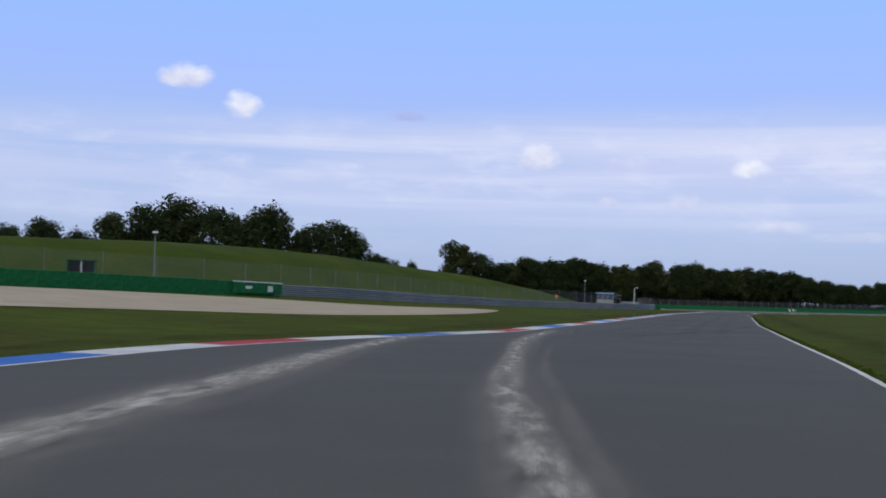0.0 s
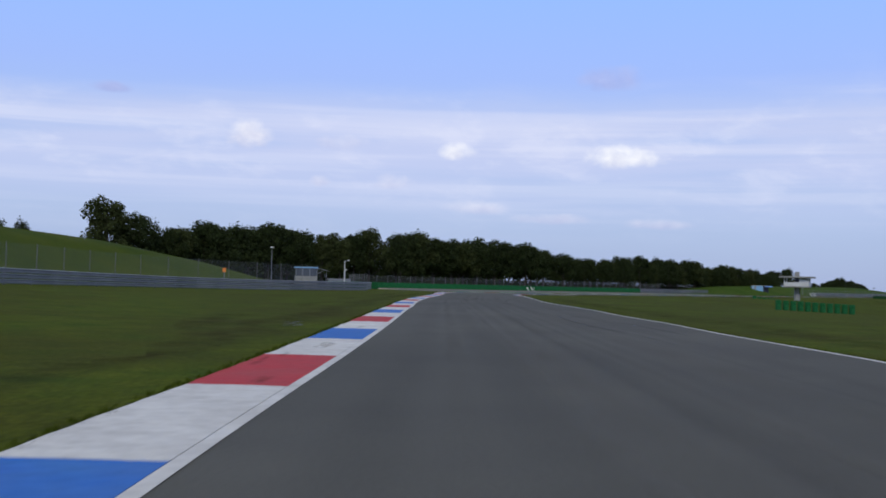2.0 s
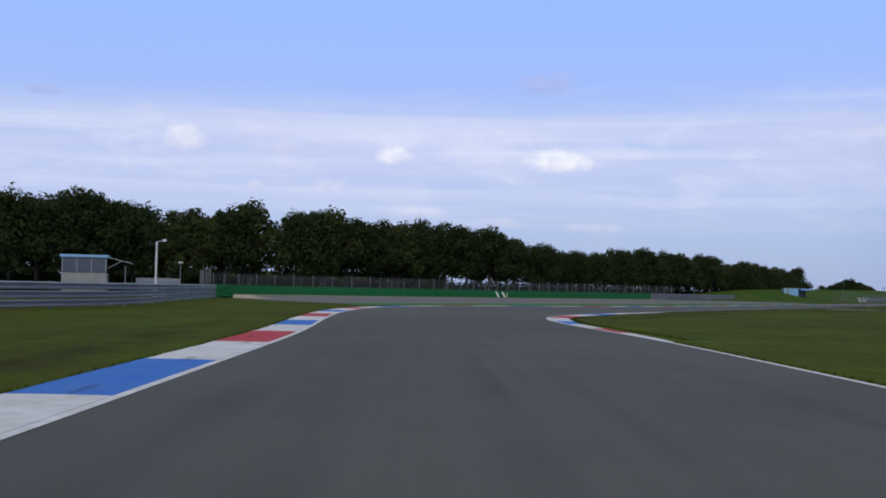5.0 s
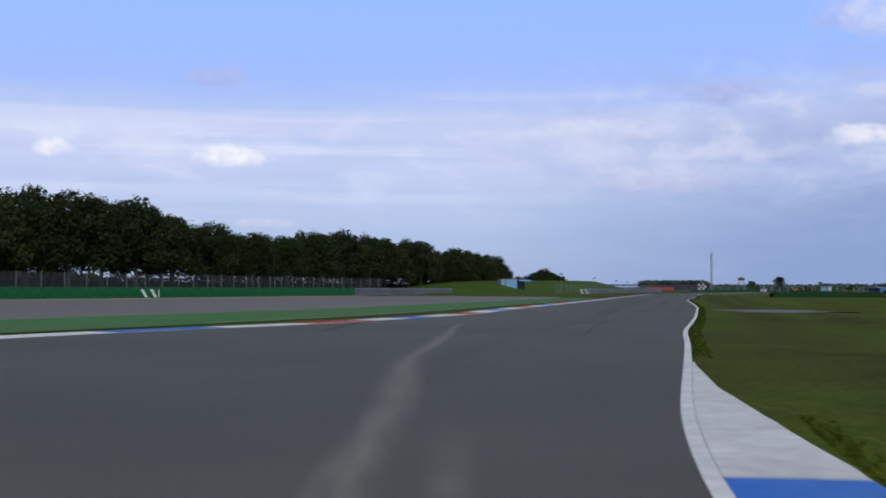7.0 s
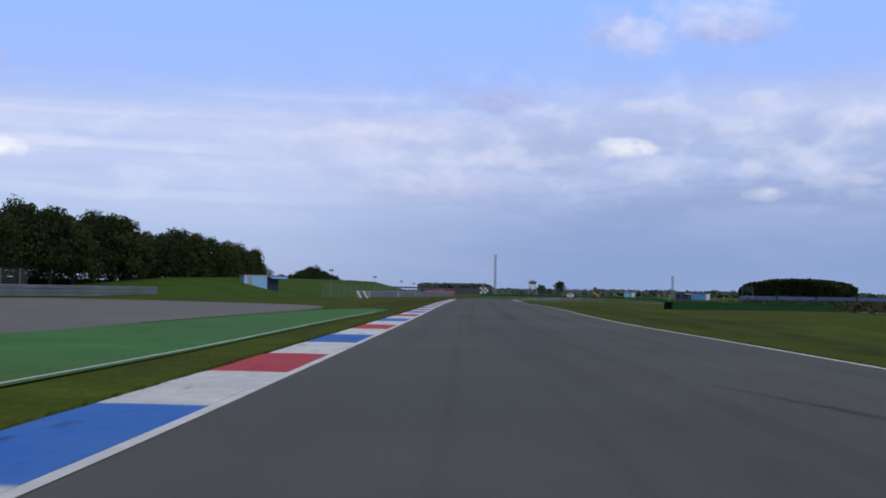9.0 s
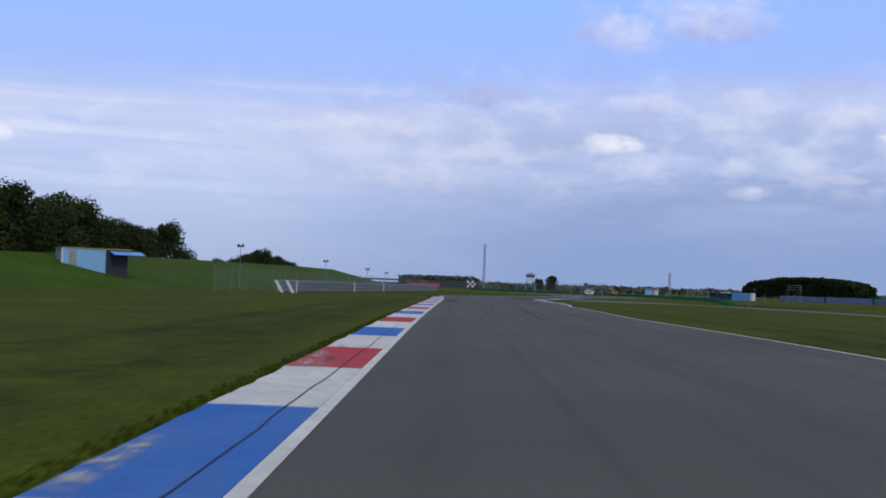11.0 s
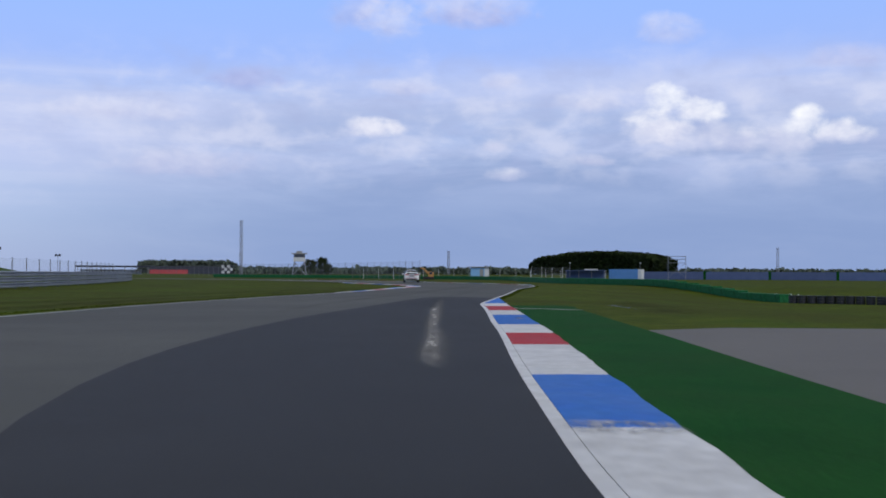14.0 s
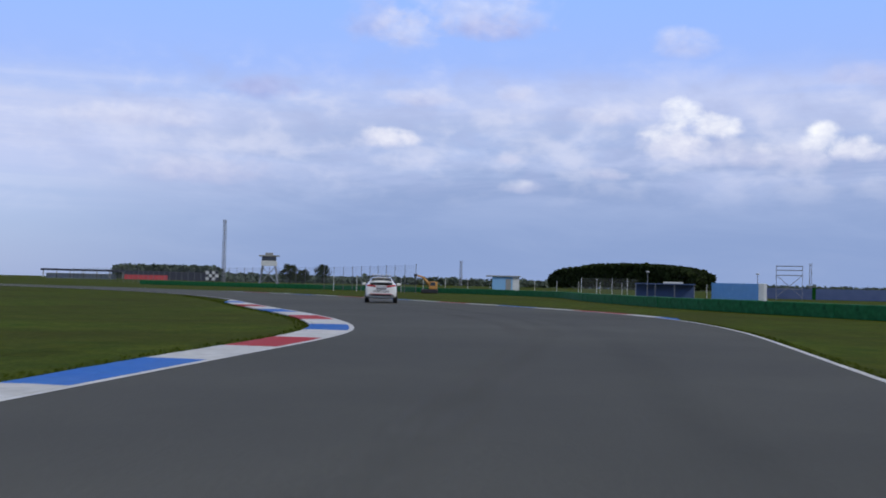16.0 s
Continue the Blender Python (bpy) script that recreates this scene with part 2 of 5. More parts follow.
GRASS = material("grass", (0.034, 0.068, 0.003), 0.95, second=(0.084, 0.106, 0.007), scale=0.9, third=(0.042, 0.042, 0.005), scale3=0.14, amount3=0.85,
                 bump=1.0, bump_scale=14, spec=0.04, grain=0.5, grain_scale=16)
BLADE = material("grass_blade", (0.054, 0.074, 0.008), 0.9, per_island=0.25, spec=0.05, translucent=0.4)
BANK_GRASS = material("bank_grass", (0.035, 0.060, 0.004), 0.9, second=(0.068, 0.084, 0.008), scale=0.15, third=(0.03, 0.055, 0.010), scale3=0.03,
                      bump=0.9, bump_scale=8, spec=0.04, grain=0.3, grain_scale=5)
BANK_FRESH = material("fresh_bank_grass", (0.026, 0.064, 0.006), 0.9, second=(0.052, 0.090, 0.012), scale=0.2, third=(0.05, 0.07, 0.012), scale3=0.05,
                      bump=1.0, bump_scale=7, spec=0.04, grain=0.35, grain_scale=4)
GRAVEL = material("gravel", (0.34, 0.28, 0.20), 0.95, second=(0.42, 0.36, 0.27), scale=0.4, bump=0.8, bump_scale=30, spec=0.2)
GREEN_PAINT = material("green_paint", (0.028, 0.135, 0.030), 0.85, second=(0.060, 0.185, 0.055), scale=0.35, third=(0.075, 0.12, 0.045), scale3=0.12, amount3=0.7, bump=0.3, spec=0.08, grain=0.2, grain_scale=8)
GREEN_DARK = material("dark_green_paint", (0.005, 0.056, 0.008), 0.85, second=(0.010, 0.075, 0.012), scale=0.8, third=(0.02, 0.05, 0.012), scale3=0.3, amount3=0.4, bump=0.3, spec=0.03, grain=0.3)
WHITE_PAINT = material("white_paint", (0.66, 0.66, 0.66), 0.55, second=(0.52, 0.51, 0.50), scale=1.4, third=(0.40, 0.39, 0.38), scale3=0.8, amount3=0.5, bump=0.2, per_object=0.05, spec=0.2, grain=0.14, grain_scale=5)
RED_PAINT = material("red_paint", (0.45, 0.020, 0.030), 0.65, second=(0.37, 0.030, 0.040), scale=1.6, third=(0.28, 0.10, 0.10), scale3=0.7, amount3=0.35, bump=0.2, per_object=0.1, spec=0.08, grain=0.1, grain_scale=6)
BLUE_PAINT = material("blue_paint", (0.016, 0.12, 0.50), 0.7, second=(0.03, 0.15, 0.48), scale=1.6, third=(0.12, 0.20, 0.42), scale3=0.7, amount3=0.35, bump=0.2, per_object=0.1, spec=0.08, grain=0.1, grain_scale=6)
STEEL = material("galvanised_steel", (0.20, 0.215, 0.25), 0.5, 0.35, second=(0.135, 0.145, 0.17), scale=1.2, third=(0.36, 0.37, 0.40), scale3=0.3)
TYRE_GREEN = material("green_tyre_cover", (0.006, 0.090, 0.026), 0.7, second=(0.012, 0.125, 0.042), scale=1.6, third=(0.03, 0.12, 0.055), scale3=0.3, amount3=0.4, spec=0.1, grain=0.35, grain_scale=4, bump=0.6, bump_scale=5)
BARK = material("bark", (0.06, 0.05, 0.04), 0.9, second=(0.035, 0.03, 0.025), scale=3, bump=0.6, bump_scale=12)
LEAF = material("leaf", (0.026, 0.039, 0.011), 0.75, per_island=0.55, spec=0.15, translucent=0.25)
LEAF_LIGHT = material("leaf_pale", (0.042, 0.054, 0.016), 0.75, per_island=0.5, spec=0.15, translucent=0.3)
CONCRETE = material("concrete", (0.30, 0.30, 0.29), 0.85, second=(0.22, 0.22, 0.21), scale=1.0, bump=0.3)
CAR_WHITE = material("white_car_paint", (0.78, 0.78, 0.76), 0.25, coat=1.0, second=(0.74, 0.74, 0.72), scale=2)
BLACK = material("black_plastic", (0.012, 0.012, 0.013), 0.45)
GLASS_DARK = material("tinted_glass", (0.015, 0.018, 0.022), 0.06, spec=0.9)
RED_LENS = material("red_lens", (0.45, 0.02, 0.03), 0.15, coat=0.6)
CHROME = material("chrome", (0.6, 0.6, 0.62), 0.15, 1.0)
DUST = faded("dust", (0.46, 0.44, 0.41), 0.95, 1.0, 3.0, (1.6, 0.32, 1), lo=0.40, hi=0.64)
LANE_DARK = faded("worn_lane_dark", (0.030, 0.031, 0.030), 0.8, 0.13, 0.35)
LANE_PALE = faded("worn_lane_pale", (0.17, 0.17, 0.16), 0.9, 0.24, 0.4)
MUD = faded("mud", (0.036, 0.030, 0.010), 0.9, 0.55, 1.0, (1.2, 0.6, 1), lo=0.36, hi=0.7)
PUDDLE = faded("puddle", (0.05, 0.045, 0.04), 0.15, 0.5, 2.2, lo=0.42, hi=0.62)
SCUFF = faded("scuff", (0.06, 0.056, 0.05), 0.9, 0.65, 5.0)
WORN = faded("bare_concrete", (0.46, 0.46, 0.47), 0.9, 0.80, 4.0, (1.6, 0.9, 1), lo=0.44, hi=0.58)
DUST_FAINT = faded("faint_dust", (0.33, 0.315, 0.29), 0.95, 0.42, 1.6)
DUST_THIN = faded("thin_dust", (0.36, 0.345, 0.32), 0.95, 0.55, 2.0)
RUBBER = faded("rubber", (0.016, 0.016, 0.018), 0.6, 0.75, 1.5, (3.0, 0.25, 1))


# ---------------------------------------------------------------- small builders
def mesh_object(name, verts, faces, mat, parent=None, smooth=False):
    me = bpy.data.meshes.new(name)
    me.from_pydata([tuple(v) for v in verts], [], faces)
    me.update()
    me.materials.append(mat)
    if smooth:
        me.polygons.foreach_set("use_smooth", [True] * len(me.polygons))
    ob = new(name, me)
    ob.parent = parent
    return ob


def part(name, bm, mat, parent, label=""):
    me = bpy.data.meshes.new(name)
    bmesh.ops.recalc_face_normals(bm, faces=bm.faces[:])
    bm.to_mesh(me)
    bm.free()
    me.materials.append(mat)
    ob = new(name, me)
    ob.parent = parent
    if label:
        tagged(ob, label)
    return ob


def empty(name, m):
    ob = new(name)
    ob.empty_display_size = 0.3
    ob.matrix_basis = m
    return ob


def box(bm, x0, x1, y0, y1, z0, z1, bevel=0.0, m=None):
    g = bmesh.ops.create_cube(bm, size=1.0)
    vs = g["verts"]
    for v in vs:
        v.co = Vector(((x0 + x1) / 2 + v.co.x * (x1 - x0), (y0 + y1) / 2 + v.co.y * (y1 - y0), (z0 + z1) / 2 + v.co.z * (z1 - z0)))
    if bevel:
        es = list({e for v in vs for e in v.link_edges})
        r = bmesh.ops.bevel(bm, geom=es, offset=bevel, segments=2, affect="EDGES", profile=0.5)
        vs = list({v for f in r["faces"] for v in f.verts} | {v for v in vs if v.is_valid})
    if m is not None:
        bmesh.ops.transform(bm, matrix=m, verts=vs)
    return vs


def tube(bm, a, b, r0, r1=None, sides=8):
    a, b = Vector(a), Vector(b)
    r1 = r0 if r1 is None else r1
    q = (b - a).to_track_quat("Z", "Y")
    g = bmesh.ops.create_cone(bm, cap_ends=True, segments=sides, radius1=r0, radius2=r1, depth=(b - a).length)
    bmesh.ops.transform(bm, matrix=Matrix.Translation((a + b) / 2) @ q.to_matrix().to_4x4(), verts=g["verts"])
    return g["verts"]


def smooth_line(pts, every=1.0):
    """Points every so many metres along a Catmull-Rom line through pts."""
    P = [Vector(p) for p in pts]
    P = [P[0] * 2 - P[1]] + P + [P[-1] * 2 - P[-2]]
    out = []
    for i in range(1, len(P) - 2):
        a, b, c, d = P[i - 1:i + 3]
        n = max(2, int((c - b).length / every))
        for k in range(n):
            t = k / n
            out.append(0.5 * (2 * b + (c - a) * t + (2 * a - 5 * b + 4 * c - d) * t * t + (3 * b - a - 3 * c + d) * t ** 3))
    out.append(P[-2].copy())
    return out


def normals(line):
    """Unit normals to the left of a line in the plan."""
    out = []
    for i in range(len(line)):
        d = line[min(i + 1, len(line) - 1)] - line[max(i - 1, 0)]
        out.append(Vector((-d.y, d.x)).normalized())
    return out


def lengths(line):
    s = [0.0]
    for a, b in zip(line, line[1:]):
        s.append(s[-1] + (b - a).length)
    return s


def ribbon(name, left, right, z, mat, parent=None, edge=None):
    """A flat strip between two lines of equally many points."""
    n = len(left)
    zz = z if callable(z) else (lambda i: z)
    vs = [(p.x, p.y, zz(i)) for i, p in enumerate(left)] + [(p.x, p.y, zz(i)) for i, p in enumerate(right)]
    fs = [(i, n + i, n + i + 1, i + 1) for i in range(n - 1)]
    return mesh_object(name, vs, fs, mat, parent)


def polygon(name, pts, z, mat, every=2.0):
    line = smooth_line(list(pts) + [pts[0]], every)[:-1]
    bm = bmesh.new()
    f = bm.faces.new([bm.verts.new((p.x, p.y, z)) for p in line])
    bmesh.ops.triangulate(bm, faces=[f])
    ob = part(name, bm, mat, None)
    return ob


# ---------------------------------------------------------------- ground and track
LEFT_EDGE = [(-14, -60), (-11.5, -30), (-9, -5), (-6.7, 12), (-4.6, 23.1), (-1.6, 30.6), (1.2, 36.2), (2.25, 38.7), (3.3, 42.4), (4.4, 46.45), (6.0, 52.5), (8.5, 61.1), (10.9, 70.5), (13.5, 80.1),
             (16, 89.5), (18.4, 98.7), (20.8, 108), (23.3, 117.3), (25.7, 126.8), (30.8, 145), (36, 162), (40.9, 178.3), (43.4, 187.8), (45.9, 197.0), (48.6, 205.5),
             (51.8, 213.4), (55.2, 218.4), (60, 222.8), (66, 226.5), (71.2, 228.75), (76, 231.8), (84, 237.5), (91.1, 244.4), (95.6, 248.5), (99.45, 251.95), (103.6, 255.6), (130, 279.9), (156.3, 304.3),
             (176.7, 323.2), (196.6, 341.4), (213.7, 357), (223.9, 366.5), (230.8, 373.2), (237, 379.2), (244, 384.6), (254, 390.2), (263, 394.6), (275, 399.6), (288.5, 404.9),
             (297, 408.7), (305, 412.4), (311, 415.1), (314.6, 417.2), (317.8, 420), (321.4, 423.6), (330.7, 434.4), (342.5, 448), (353, 464), (361, 484), (365, 510), (365, 560)]
RIGHT_EDGE = [(-4, -60), (-1.5, -30), (1.2, -5), (4.8, 10), (7.8, 21.7), (10.3, 32), (13.3, 44.3), (15.6, 53.6), (18, 63.5), (20.3, 72.4), (22.4, 80), (24.6, 88.8),
              (26.7, 96), (28.8, 104.5), (30.9, 111.8), (33, 119.9), (37.3, 136.8), (43.2, 156), (48.3, 173), (49.75, 178.7), (50.45, 181.6), (51.08, 184.3), (52.35, 188.95), (53.87, 193.47), (54.62, 194.98), (55.6, 196.7), (56.92, 198.68),
              (59.58, 201.88), (62.7, 205.27), (68.1, 210.35), (73.0, 214.95), (77.8, 219.55), (81.05, 222.45), (89.2, 229.75), (102.4, 241.85), (105.5, 244.7), (123, 261.5), (140, 277.8),
              (171.3, 305.6), (190.5, 324.1), (197.1, 329.9), (201.1, 333.5), (205, 337.1), (209.7, 341.5), (215.3, 345.9), (221.1, 351.1), (226.15, 356.2), (231.05, 360.65), (236.4, 365.8), (238.5, 367.55), (241.23, 369.15),
              (245.42, 371.66), (253.12, 376.10), (256.86, 378.34), (259.7, 379.97), (264.97, 383.05), (269.92, 386.02), (273.72, 387.78), (277.93, 389.81), (286.39, 393.78), (295.62, 398.26), (305.3, 402.9), (317.5, 408.1),
              (323.5, 410.8), (331, 415), (337.1, 419.9), (341.5, 424.6), (351, 437), (363, 455), (373, 478), (378, 508), (378, 560)]


def eased(line, rounds):
    """The line with small wobbles ironed out."""
    for _ in range(rounds):
        line = [line[0]] + [b * 0.5 + (a + c) * 0.25 for a, b, c in zip(line, line[1:], line[2:])] + [line[-1]]
    return line


left_line, right_line = eased(smooth_line(LEFT_EDGE, 0.8), 16), eased(smooth_line(RIGHT_EDGE, 0.8), 9)
left_line = [p - n * 0.10 for p, n in zip(left_line, normals(left_line))]
right_line = [p - n * 0.08 for p, n in zip(right_line, normals(right_line))]


def nearest(line, p, lo=0):
    return min(range(lo, len(line)), key=lambda i: (line[i] - Vector(p)).length_squared)


def stretch_of(line, a, b):
    i, j = nearest(line, a), nearest(line, b)
    return line[i:j + 1]


def offset(line, d):
    """The line moved d metres to its left."""
    return [p + n * d for p, n in zip(line, normals(line))]


L_XY, R_XY = np.array([tuple(p) for p in left_line[::2]]), np.array([tuple(p) for p in right_line[::2]])


def terrain(x, y):
    """Height of the field: the first stretch lies on ground that rises to the left of the track and falls to its right; a hollow beside the last bend."""
    if y > 300:
        if not (268 < x < 338 and 325 < y < 415):
            return 0.0
        dl = np.min((L_XY[:, 0] - x) ** 2 + (L_XY[:, 1] - y) ** 2) ** 0.5
        dr = np.min((R_XY[:, 0] - x) ** 2 + (R_XY[:, 1] - y) ** 2) ** 0.5
        if dl < dr:
            return 0.0
        return -min(1.0, (x - 268) / 22.0, (338 - x) / 14.0, (y - 325) / 15.0) * min(0.95, max(0.0, dr - 4) * 0.075)
    if y > 205 and 104 < x < 190 and y < 268:
        dl = np.min((L_XY[:, 0] - x) ** 2 + (L_XY[:, 1] - y) ** 2) ** 0.5
        dr = np.min((R_XY[:, 0] - x) ** 2 + (R_XY[:, 1] - y) ** 2) ** 0.5
        if dr < dl:
            return -min(1.25, max(0.0, dr - 3) * 0.14) * min(1.0, (x - 104) / 12.0, (268 - y) / 10.0, (190 - x) / 40.0)
    w = min(1.0, max(0.0, (185 - y) / 75.0))
    wr = min(1.0, max(0.0, (215 - y) / 40.0))
    if wr <= 0 or x < -140 or x > 190:
        return 0.0
    dl = np.min((L_XY[:, 0] - x) ** 2 + (L_XY[:, 1] - y) ** 2) ** 0.5
    dr = np.min((R_XY[:, 0] - x) ** 2 + (R_XY[:, 1] - y) ** 2) ** 0.5
    far = min(1.0, (190 - x) / 60.0, (x + 140) / 40.0)
    if dl < dr:
        return w * far * min(1.4, max(0.0, dl - 6) * 0.032)
    return -wr * far * min(1.6, max(0.0, dr - 8) * 0.040)


# the field: one sheet to the horizon, finer near the track
def make_ground():
    ts = [-2600, -1200, -600, -300, -200, -150] + list(range(-120, 200, 6)) + list(range(200, 260, 10)) + list(range(260, 345, 5)) + list(range(350, 480, 10)) + [500, 560, 700, 900, 1300, 2000, 3200]
    ty = [-2600, -1200, -600, -300, -150] + list(range(-100, 200, 6)) + list(range(200, 320, 10)) + list(range(320, 420, 5)) + list(range(420, 560, 10)) + [640, 800, 1000, 1400, 2100, 3300]
    vs = [(x, y, terrain(x, y) - 0.03) for y in ty for x in ts]
    w = len(ts)
    fs = [(j * w + i, j * w + i + 1, (j + 1) * w + i + 1, (j + 1) * w + i) for j in range(len(ty) - 1) for i in range(w - 1)]
    g = mesh_object("ground", vs, fs, GRASS, smooth=True)
    tagged(g, "short mown olive-green grass field with bare patches", "ground", kind="structure")


make_ground()
bm = bmesh.new()
f = bm.faces.new([bm.verts.new((p.x, p.y, 0.0)) for p in left_line + right_line[::-1]])
bmesh.ops.triangulate(bm, faces=[f])
tagged(part("road", bm, ASPHALT, None), "worn grey asphalt race track between painted kerbs", "road", kind="structure")
for nm, ln, s in (("white_line_left", left_line, -1), ("white_line_right", right_line, 1)):
    a, b = (offset(ln, 0.0), offset(ln, s * 0.118))
    tagged(ribbon(nm, a, b, 0.006, WHITE_PAINT), "white painted edge line along the asphalt track", "road marking", kind="structure")


def kerb(name, line, side, anchors, width, start_taper=0.0, end_taper=0.0, label=""):
    """A kerb of painted concrete slabs outside an edge line; side +1: to its left. anchors: places of joints and their numbers
    (0: after a red slab, 1: before blue, 2: after blue, 3: before red, and so on)."""
    K = tagged(empty(name, Matrix()), label, "kerb", kind="structure")
    s = lengths(line)
    nrm = normals(line)
    known = [(s[nearest(line, p)], k) for p, k in anchors]
    joints = []
    for (s0, k0), (s1, k1) in zip(known, known[1:]):
        joints += [(s0 + (s1 - s0) * (k - k0) / (k1 - k0), k) for k in range(k0, k1)]
    joints.append(known[-1])
    first, total = joints[0][0], joints[-1][0]
    mats = (WHITE_PAINT, BLUE_PAINT, WHITE_PAINT, RED_PAINT)

    def place(d):
        i = max(0, min(len(s) - 2, int(np.searchsorted(s, d)) - 1))
        t = (d - s[i]) / max(1e-6, s[i + 1] - s[i])
        return line[i].lerp(line[i + 1], t), nrm[i].lerp(nrm[i + 1], t).normalized() * side

    for (at, k), (end, _) in zip(joints, joints[1:]):
        rows, n = [], max(3, int((end - at) / 0.45))
        for j in range(n + 1):
            d = at + 0.005 + (end - at - 0.010) * j / n
            p, q = place(d)
            w = width if isinstance(width, float) else float(np.interp(p.y, [k_ for k_, _ in width], [w_ for _, w_ in width]))
            if start_taper and d - first < start_taper:
                w *= 0.12 + 0.88 * (d - first) / start_taper
            if end_taper and total - d < end_taper:
                w *= 0.10 + 0.90 * (total - d) / end_taper
            w += min(1, w) * (0.03 * noise.noise((d * 2.7, side * 5.0, 0.5)) + 0.03 * noise.noise((d * 0.8, side * 3.0, 4.5)))
            a, m_, e = p + q * 0.004, p + q * w * 0.55, p + q * w
            rows += [(a.x, a.y, -0.02), (a.x, a.y, 0.008), (m_.x, m_.y, 0.012), (e.x, e.y, 0.010), (e.x, e.y, -0.06)]
        fs = []
        for j in range(n):
            for c in range(4):
                o = j * 5 + c
                fs.append((o, o + 5, o + 6, o + 1) if side > 0 else (o, o + 1, o + 6, o + 5))
        fs += [(0, 1, 2, 3, 4), tuple(n * 5 + c for c in (4, 3, 2, 1, 0))]
        mesh_object("slab", rows, fs, mats[k % 4], K)
    return K


kerb("kerb_left", left_line, 1, [((-13.2, -50), -17), ((-4.6, 23.1), -1), ((3.6, 43), 4), ((10.9, 70.5), 10), ((18.5, 98.9), 16), ((25.7, 126.8), 22), ((40.9, 178.3), 32), ((45.9, 197.2), 36),
     ((75.5, 232.0), 48), ((80.45, 235.55), 50), ((86.5, 240.2), 52), ((100, 252.2), 56), ((156.3, 304.3), 74), ((182.9, 328.9), 82), ((203.06, 347.3), 88), ((223.6, 366.2), 94), ((231.5, 373.9), 96)],
     ((-60, 1.04), (30, 0.92), (55, 0.92), (66, 1.04), (280, 1.04), (298, 0.95), (312, 0.95), (335, 1.04), (600, 1.04)), 3, 8, "red, white and blue painted concrete kerb slabs beside the track")
kerb("kerb_right_first", right_line, -1, [((48.7, 174.6), -2), ((49.8, 178.8), -1), ((50.8, 182.8), 0), ((52.8, 190), 2), ((54.3, 194), 3), ((56.5, 198), 4), ((61.35, 203.7), 6), ((68.5, 210.6), 7)],
     ((174, 0.10), (181, 0.36), (187, 0.45), (190.5, 0.75), (197, 0.90), (202, 0.93), (204.5, 0.78), (206.5, 0.52), (208, 0.28), (210.5, 0.05)), 0, 0, "red, white and blue kerb round the inside of the bend")
kerb("kerb_right_second", right_line, -1, [((211, 342.4), -8), ((215.4, 345.8), -7), ((221.8, 351.9), -5), ((231.1, 360.5), -2), ((233.8, 363), -1), ((236.5, 365.8), 0), ((241.4, 369.15), 1), ((245.1, 371.35), 2), ((249.5, 374), 3), ((255.8, 377.7), 5), ((260.5, 380.4), 6), ((263.8, 382.3), 7), ((267, 384.2), 8),
     ((270, 386), 9), ((279, 390.2), 10)],
     ((342, 0.06), (352, 0.30), (360, 0.60), (366, 0.70), (371, 0.84), (377, 0.90), (382, 0.84), (385.7, 0.84), (387, 0.64), (388.5, 0.32), (390.2, 0.04)), 0, 0, "red, white and blue kerb beside green painted verge")
kerb("kerb_left_last", left_line, 1, [((284, 403.1), -4), ((288.2, 404.8), -3), ((297.5, 408.9), 0), ((301.0, 410.5), 1), ((304.7, 412.25), 2), ((310.5, 414.9), 4), ((338, 442.5), 15)],
     ((402.5, 0.12), (405, 0.42), (408, 0.62), (412, 0.85), (416, 0.98), (444, 0.95)), 0, 6, "red, white and blue kerb round a left bend")
kerb("kerb_right_last", right_line, -1, [((331.5, 415.4), 1), ((337, 419.9), 3), ((341.5, 424.6), 4), ((372, 476), 17)], 0.55, 2, 6, "narrow red, white and blue kerb on the far side of the track")


def flat(name, pts, z, mat, label, category, follow=False):
    ob = polygon(name, pts, z, mat)
    if follow:
        bm = bmesh.new()
        bm.from_mesh(ob.data)
        for _ in range(3):
            bmesh.ops.subdivide_edges(bm, edges=[e for e in bm.edges if e.calc_length() > 5], cuts=1, use_grid_fill=True)
            bmesh.ops.triangulate(bm, faces=[f for f in bm.faces if len(f.verts) > 3])
        for v in bm.verts:
            v.co.z = z + terrain(v.co.x, v.co.y)
        bm.to_mesh(ob.data)
        bm.free()
    tagged(ob, label, category, kind="structure")
    return ob


def strip(name, pts, w0, w1, z, mat, label, category):
    """A band along a line, its edges fading where its material lets them."""
    line = smooth_line(pts, 0.5)
    n = len(line)
    k = [-1, -0.55, 0, 0.55, 1]
    fade = [0, 0.65, 1, 0.65, 0]
    vs, val, across, along = [], [], [], []
    run = lengths(line)
    for i, (p, q) in enumerate(zip(line, normals(line))):
        t = i / (n - 1)
        w = (w0 + (w1 - w0) * t) * (1 + 0.35 * noise.noise((p.x * 0.15, p.y * 0.15, 3.0)))
        for a, f in zip(k, fade):
            e = p + q * (a * w / 2)
            vs.append((e.x, e.y, z))
            val.append(f * min(1, t * 8, (1 - t) * 8))
            across.append(a * w / 2 + line[0].x)
            along.append(run[i] + line[0].y)
    fs = [(i * 5 + c, (i + 1) * 5 + c, (i + 1) * 5 + c + 1, i * 5 + c + 1) for i in range(n - 1) for c in range(4)]
    ob = mesh_object(name, vs, fs, mat)
    for key, values in (("edge", val), ("across", across), ("along", along)):
        at = ob.data.attributes.new(key, "FLOAT", "POINT")
        at.data.foreach_set("value", values)
    return tagged(ob, label, category, kind="structure")


